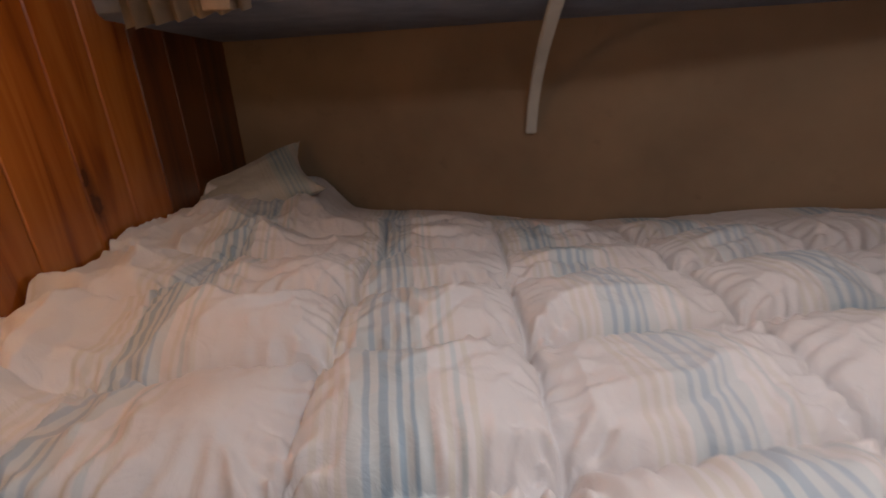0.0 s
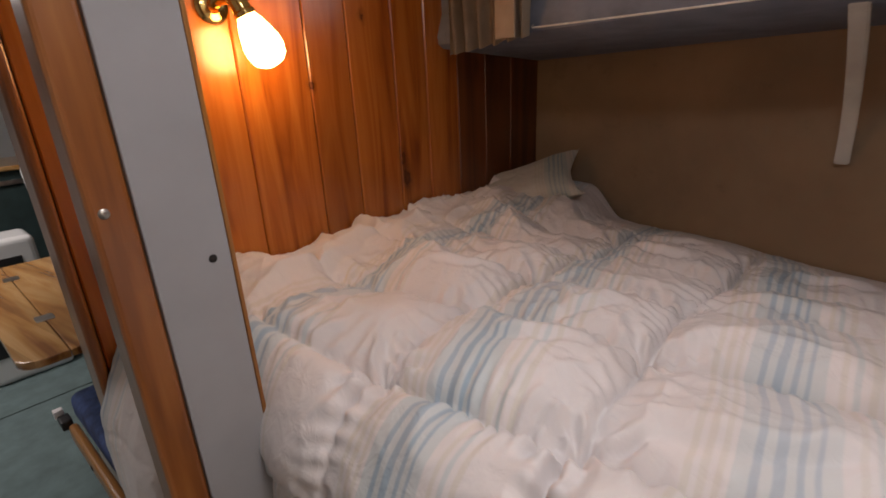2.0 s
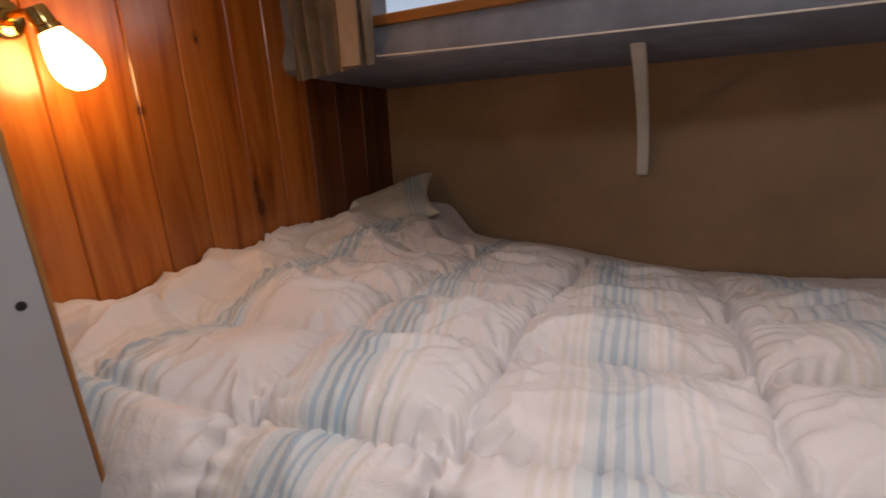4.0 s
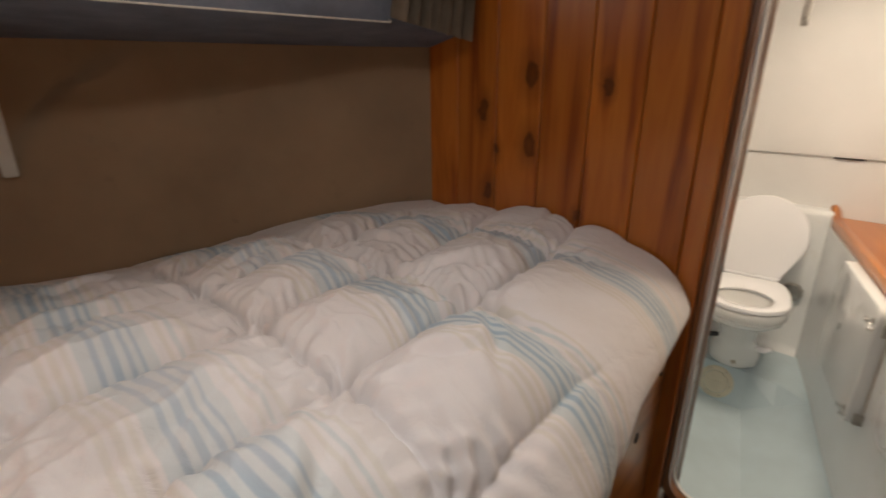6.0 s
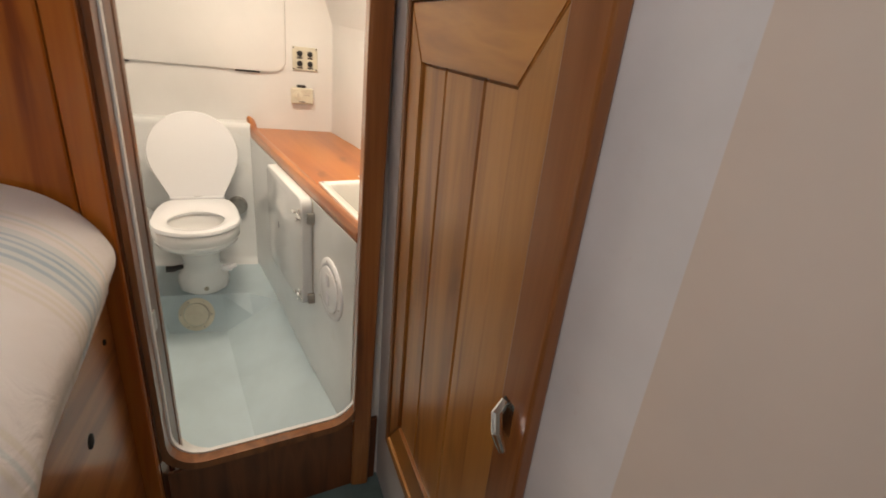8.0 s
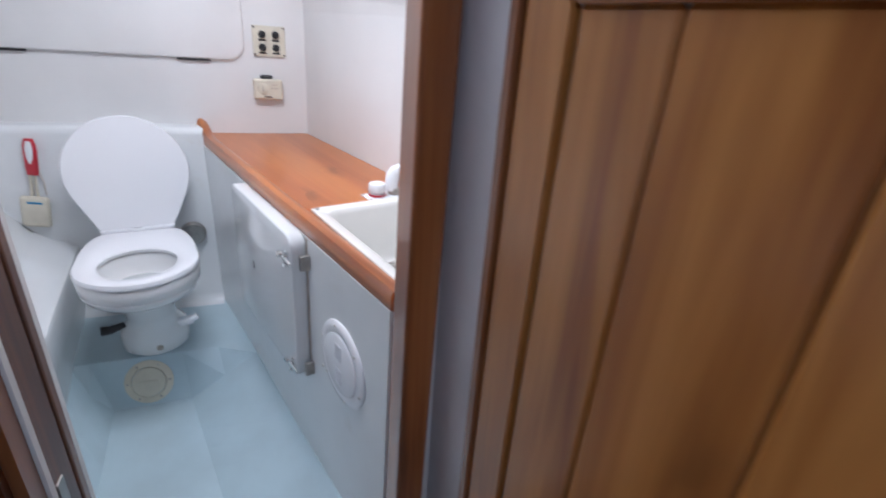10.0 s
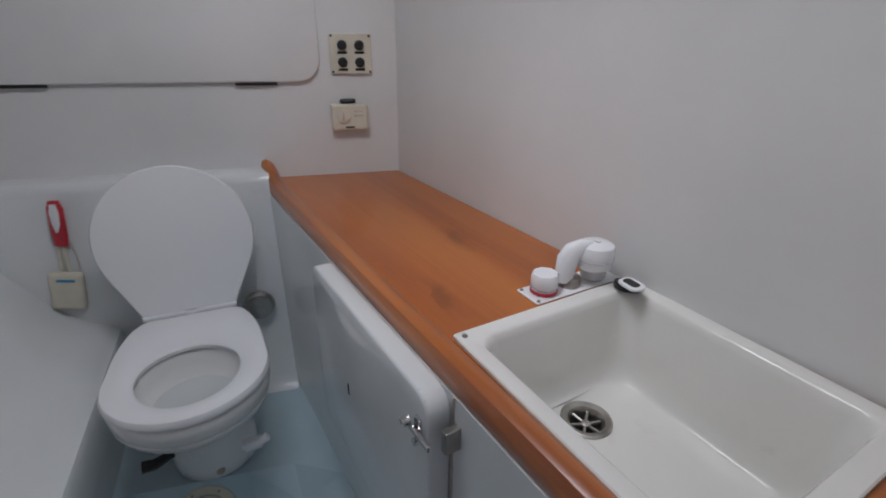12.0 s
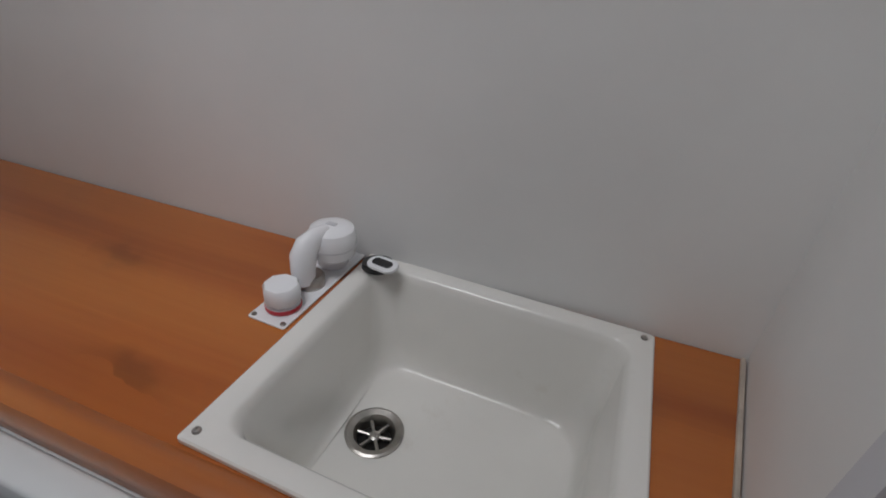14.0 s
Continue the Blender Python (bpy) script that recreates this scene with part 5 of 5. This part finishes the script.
part("label_patch", prism(rounded(0.034, 0.014, 0.006), 0.0052, 0.0062, 0.0, GM @ Matrix.Translation((-0.014, 0.010, 0.0145)) @ pose(0, 0, 0, -8, 6, -14)), BLACK, plug)

# ---- things on the forward wall ----
wl = thing("wall_locker_lid", "large white locker lid with rounded corners on the forward wall", "cupboard door")
YM = Matrix.Translation((X_BOW, 1.245, 1.495)) @ Matrix(((0, 0, -1, 0), (1, 0, 0, 0), (0, 1, 0, 0), (0, 0, 0, 1)))
part("lid", prism(rounded(0.91, 0.755, 0.06, 8), 0.0005, 0.014, 0.005, YM, 3), LAMINATE, wl, "", True)
for y in (1.505, 0.962):
    part("hinge", box((X_BOW - 0.012, y - 0.054, 1.110), (X_BOW - 0.001, y + 0.054, 1.1165), 0.001), BLACK, wl, "dark hinge strip")
lt = part("latch", box((X_BOW - 0.022, 1.227, 1.668), (X_BOW - 0.014, 1.255, 1.778), 0.004), STEEL, wl, "worn steel latch")
part("knob", lathe([(0.0, 0.0), (0.011, 0.0), (0.011, 0.012), (0.0, 0.015)], 16, Matrix.Translation((X_BOW - 0.022, 1.241, 1.70)) @ pose(0, 0, 0, 0, -90, 0)), STEEL, lt, "", True)
for y in (1.04, 1.452):
    screw("fixing_stud", Vector((X_BOW, y, 1.898)), (-1, 0, 0), 0.010, STEEL, wl, "dark stud")

vent = thing("black_box", "small black plastic socket box on the white wall", "socket")
part("body", box((X_BOW - 0.024, 0.642, 1.511), (X_BOW - 0.0005, 0.758, 1.612), 0.006, None, 3), BLACK, vent)
part("face", box((X_BOW - 0.027, 0.660, 1.545), (X_BOW - 0.0235, 0.738, 1.592), 0.002), HOLE, vent)
part("slot", box((X_BOW - 0.029, 0.668, 1.566), (X_BOW - 0.0265, 0.730, 1.571), 0.001), STEEL, vent, "grey slot")

sw = thing("switch_panel", "cream plastic panel with four round black switches", "switch panel")
part("plate", box((X_BOW - 0.010, 0.646, 1.137), (X_BOW - 0.0005, 0.761, 1.242), 0.003), CREAM, sw)
for y in (0.680, 0.727):
    for z in (1.168, 1.212):
        b0 = part("switch", lathe([(0.013, 0.0), (0.013, 0.004), (0.010, 0.006), (0.010, 0.014), (0.0085, 0.016), (0.0, 0.016)], 20, Matrix.Translation((X_BOW - 0.010, y, z)) @ pose(0, 0, 0, 0, -90, 0)), BLACK, sw, "round black push switch", True)
        part("tag", box((X_BOW - 0.0112, y - 0.013, z - 0.022), (X_BOW - 0.0098, y + 0.013, z - 0.016), 0.0005), BLACK, b0, "small dark label strip")
for y in (0.652, 0.755):
    for z in (1.143, 1.236):
        screw("screw", Vector((X_BOW - 0.010, y, z)), (-1, 0, 0), 0.0035, BLACK, sw)

th_ = thing("heater_control", "yellowed cream heater control with a dial and black toggle", "control box")
part("body", box((X_BOW - 0.030, 0.666, 0.983), (X_BOW - 0.0005, 0.771, 1.058), 0.008, None, 3), CREAM, th_)
part("dial", lathe([(0.020, 0.0), (0.020, 0.003), (0.017, 0.005), (0.0, 0.005)], 28, Matrix.Translation((X_BOW - 0.030, 0.737, 1.024)) @ pose(0, 0, 0, 0, -90, 0)), CREAM, th_, "round cream dial", True)
part("dial_pointer", box((X_BOW - 0.0362, 0.735, 1.014), (X_BOW - 0.0348, 0.739, 1.036), 0.0004), SEALANT, th_)
part("toggle", box((X_BOW - 0.022, 0.699, 1.058), (X_BOW - 0.004, 0.744, 1.071), 0.005), BLACK, th_, "black toggle on top")
part("slot", box((X_BOW - 0.0308, 0.706, 0.991), (X_BOW - 0.0292, 0.732, 0.996), 0.0004), BLACK, th_)
for z in (1.024, 1.036):
    part("marking", box((X_BOW - 0.0308, 0.682, z), (X_BOW - 0.0295, 0.706, z + 0.003), 0.0003), SEALANT, th_, "faint printed bar")

# brush hanging on the ledge moulding
brush = thing("hand_brush", "cream scrubbing brush with red handle hung on the wall", "brush")
BX = 3.044
brush.matrix_world = Matrix.Translation((BX, 1.480, 0.845)) @ pose(0, 0, 0, 8, 0, 0) @ Matrix.Translation((-BX, -1.480, -0.845))
part("handle", tube([(BX, 1.482, 0.845), (BX - 0.003, 1.480, 0.825), (BX - 0.004, 1.479, 0.79), (BX - 0.004, 1.478, 0.75), (BX - 0.003, 1.478, 0.722)], [0.012, 0.019, 0.019, 0.019, 0.016], 14, 0.5), RED, brush, "red handle", True)
part("handle_inlay", tube([(BX - 0.010, 1.481, 0.838), (BX - 0.012, 1.480, 0.815), (BX - 0.0125, 1.479, 0.785), (BX - 0.012, 1.479, 0.762)], [0.007, 0.011, 0.009, 0.004], 10, 0.4), SEAT_PLASTIC, brush, "white inlay", True)
part("neck", tube([(BX - 0.002, 1.486, 0.722), (BX, 1.486, 0.66), (BX, 1.488, 0.64)], 0.005, 8), CREAM, brush)
part("neck", tube([(BX - 0.002, 1.472, 0.722), (BX, 1.472, 0.66), (BX, 1.470, 0.64)], 0.005, 8), CREAM, brush)
part("head", box((BX - 0.016, 1.437, 0.532), (BX + 0.006, 1.521, 0.645), 0.012, None, 3), CREAM, brush, "cream brush head", True)
part("tape", box((BX - 0.0175, 1.456, 0.620), (BX - 0.0155, 1.498, 0.627), 0.0005), BLUE_TAPE, brush, "blue strip")
part("hook_cord", tube([(BX + 0.004, 1.463, 0.735), (BX + 0.004, 1.452, 0.70), (BX + 0.004, 1.446, 0.65)], 0.0015, 6), SEALANT, brush)

# ---- toilet ----
TX, TY = 2.652, 1.149          # middle of the bowl
TZ = 0.553                     # top of the seat
yaw = 188.6
TMx = Matrix.Translation((TX, TY, 0)) @ pose(0, 0, 0, 0, 0, yaw)
# in this pose +x is the front of the bowl
toilet = thing("toilet", "white marine toilet with its lid up on a raised shelf", "toilet")


def ell(cx, a_front, a_back, b, z, n=40):
    pts = []
    for i in range(n):
        t = 2 * math.pi * i / n
        a = a_front if math.cos(t) >= 0 else a_back
        pts.append(Vector((cx + a * math.cos(t), b * math.sin(t), z)))
    return pts


def loft(rings, cap0=True, cap1=True, m=TMx):
    bm = bmesh.new()
    rs = [[bm.verts.new(m @ p) for p in r] for r in rings]
    n = len(rs[0])
    for a, b in zip(rs, rs[1:]):
        for i in range(n):
            j = (i + 1) % n
            bm.faces.new((a[i], a[j], b[j], b[i]))
    if cap0:
        bm.faces.new(rs[0][::-1])
    if cap1:
        bm.faces.new(rs[-1])
    return bm


Z0 = 0.162
bowl = part("bowl", loft([ell(-0.04, 0.076, 0.100, 0.076, 0.420), ell(-0.02, 0.106, 0.125, 0.106, 0.428), ell(0, 0.136, 0.146, 0.138, 0.444), ell(0, 0.154, 0.155, 0.158, 0.462), ell(0, 0.161, 0.156, 0.165, 0.478),
                          ell(0, 0.159, 0.155, 0.163, 0.482), ell(0, 0.163, 0.158, 0.167, 0.487), ell(0, 0.166, 0.160, 0.170, 0.522), ell(0, 0.162, 0.158, 0.167, 0.530),
                          ell(0, 0.122, 0.115, 0.118, 0.530), ell(0, 0.118, 0.11, 0.113, 0.522), ell(0, 0.116, 0.108, 0.111, 0.495), ell(0, 0.104, 0.098, 0.098, 0.470), ell(0, 0.085, 0.08, 0.08, 0.450), ell(0, 0.05, 0.05, 0.05, 0.440)], True, True), CERAMIC, toilet, "white ceramic bowl", True)
part("water", loft([ell(0, 0.098, 0.092, 0.092, 0.462), ell(0, 0.097, 0.091, 0.091, 0.4625)], True, True), WATER, bowl, "still water", True)
part("foot", loft([ell(-0.130, 0.085, 0.10, 0.088, Z0), ell(-0.130, 0.098, 0.11, 0.104, Z0 + 0.012), ell(-0.128, 0.104, 0.11, 0.109, Z0 + 0.050), ell(-0.122, 0.100, 0.11, 0.104, Z0 + 0.085), ell(-0.110, 0.088, 0.10, 0.086, Z0 + 0.112),
                   ell(-0.098, 0.080, 0.10, 0.076, Z0 + 0.135), ell(-0.080, 0.080, 0.10, 0.074, Z0 + 0.165), ell(-0.060, 0.086, 0.10, 0.080, Z0 + 0.215), ell(-0.050, 0.100, 0.11, 0.094, Z0 + 0.264)], True, True), CERAMIC, toilet, "flared ceramic foot", True)
screw("bolt_cap", TMx @ Vector((-0.025, 0.010, Z0 + 0.040)), TMx.to_3x3() @ Vector((1, 0, 0.1)), 0.011, SEALANT, toilet, "brown stained bolt hole")
pump = part("pump_valve", box((0.045, 0.082, 0.330), (0.072, 0.125, 0.355), 0.006, TMx), SEAT_PLASTIC, toilet, "small white valve")
part("spigot", tube([TMx @ Vector(p) for p in ((0.060, 0.080, 0.345), (0.064, 0.110, 0.342), (0.064, 0.138, 0.356))], 0.011, 10), SEAT_PLASTIC, toilet, "white hose spigot", True)
part("hose_tail", tube([TMx @ Vector(p) for p in ((0.02, -0.07, 0.345), (0.040, -0.105, 0.345), (0.042, -0.130, 0.348))], [0.010, 0.013, 0.014], 12), BLACK, toilet, "black hose end", True)


def seat_outline(grow, z, n=48):
    """Outer line of the seat: a round front, shoulders that draw in to a square hinge end."""
    half, back, wide, turn = 0.106 + grow, -0.266 - grow * 0.5, 0.169 + grow, -0.03
    out = []
    for i in range(n):
        t = 2 * math.pi * i / n
        a = (0.168 if math.cos(t) >= 0 else 0.165) + grow
        x, y = a * math.cos(t), (0.172 + grow) * math.sin(t)
        if x < turn:
            k = (turn - x) / (turn + 0.165 + grow)
            if k < 0.93:
                x = turn + (back - turn) * k
                y = math.copysign(wide + (half - wide) * (1 - math.sqrt(1 - (k / 0.93) ** 2)), y)
            else:
                x, y = back, math.copysign(half * max(0.0, 1 - (k - 0.93) / 0.07), y)
        out.append(Vector((x, y, z)))
    return out


def seat_ring():
    rings = [seat_outline(-0.006, 0.5312), seat_outline(0.0, 0.535), seat_outline(0.001, 0.542), seat_outline(-0.004, 0.551),
             [p.lerp(q, 0.30) for p, q in zip(seat_outline(-0.006, TZ), ell(0, 0.122, 0.112, 0.116, TZ, 48))],
             ell(0, 0.122, 0.112, 0.116, TZ - 0.003, 48), ell(0, 0.114, 0.104, 0.108, 0.543, 48), ell(0, 0.116, 0.106, 0.110, 0.533, 48)]
    return loft(rings, False, False)


part("seat", seat_ring(), SEAT_PLASTIC, toilet, "white plastic seat ring", True)
for s_ in (-1, 1):
    part("hinge", tube([TMx @ Vector((-0.256, s_ * 0.012, TZ + 0.006)), TMx @ Vector((-0.256, s_ * 0.112, TZ + 0.006))], 0.0085, 12), SEAT_PLASTIC, toilet, "", True)
part("hinge_strip", box((-0.270, -0.111, 0.540), (-0.250, 0.111, TZ + 0.009), 0.004, TMx, 2), SEAT_PLASTIC, toilet, "", True)
# lid: raised, leaning back against the upstand
LM = TMx @ Matrix.Translation((-0.258, 0, TZ + 0.010)) @ pose(0, 0, 0, 0, -(90 + 11), 0)


def lid_outline(k, n=44):
    """Outline of the lid in its own plane: round far end, sides that run straight in to the narrow hinge end."""
    cx, r, half = 0.195, 0.186, 0.112
    d = math.hypot(cx, half)
    touch = math.atan2(half, -cx) - math.acos(r / d) if d > r else math.pi
    pts = [(cx + r * math.cos(touch * (2 * i / (n - 3) - 1)), r * math.sin(touch * (2 * i / (n - 3) - 1))) for i in range(n - 2)]
    pts += [(0.0, half), (0.0, -half)]
    return [(cx + (x - cx) * k, y * k) for x, y in pts]


def lid_mesh():
    rings = []
    for k, h in ((0.985, -0.008), (1.0, -0.003), (1.0, 0.004), (0.985, 0.008), (0.90, 0.010), (0.86, 0.007), (0.5, 0.0065)):
        rings.append([Vector((x, y, h)) for x, y in lid_outline(k)])
    return loft(rings, True, True, LM)


part("lid", lid_mesh(), SEAT_PLASTIC, toilet, "raised white plastic lid", True)

# capped deck plate on the slope before the toilet, fitting beside the lid
cap = thing("deck_cap", "round white screw cap on the sloping pan front", "cap")
KM = Matrix.Translation((2.664, 1.192, 0.078)) @ Vector((-0.93, 0.0, 0.36)).to_track_quat("Z", "Y").to_matrix().to_4x4()
part("ring", lathe([(0.076, -0.004), (0.076, 0.004), (0.072, 0.007), (0.056, 0.009), (0.053, 0.006)], 40, KM), CREAM, cap, "", True)
part("cover", lathe([(0.052, 0.003), (0.051, 0.011), (0.046, 0.013), (0.0, 0.013)], 40, KM), CREAM, cap, "", True)
part("grip", box((-0.030, -0.006, 0.012), (0.030, 0.006, 0.017), 0.003, KM), CREAM, cap)
for k in range(6):
    a = math.pi * k / 3
    screw("screw", KM @ Vector((0.065 * math.cos(a), 0.065 * math.sin(a), 0.0085)), KM.to_3x3() @ Vector((0, 0, 1)), 0.0035, STEEL, cap)
fit_ = thing("drain_fitting", "grey plastic fitting on the wall beside the toilet", "fitting")
FM = Matrix.Translation((3.040, 1.035, 0.478)) @ pose(0, 0, 0, 0, -90, 0)
part("flange", lathe([(0.046, 0.0), (0.046, 0.012), (0.040, 0.020), (0.0, 0.024)], 32, FM), STEEL, fit_, "", True)

# chrome catch on the inner side of the door post
hk = thing("door_hook", "chrome catch ring on the wooden door post", "handle")
part("ring", tube([(1.7795 + 0.008 * math.cos(a), 0.543, 1.045 + 0.008 * math.sin(a)) for a in [2 * math.pi * k / 20 for k in range(21)]], 0.003, 10), CHROME, hk, "", True)
part("mount", box((1.7722, 0.536, 1.033), (1.777, 0.550, 1.057), 0.0015), CHROME, hk)
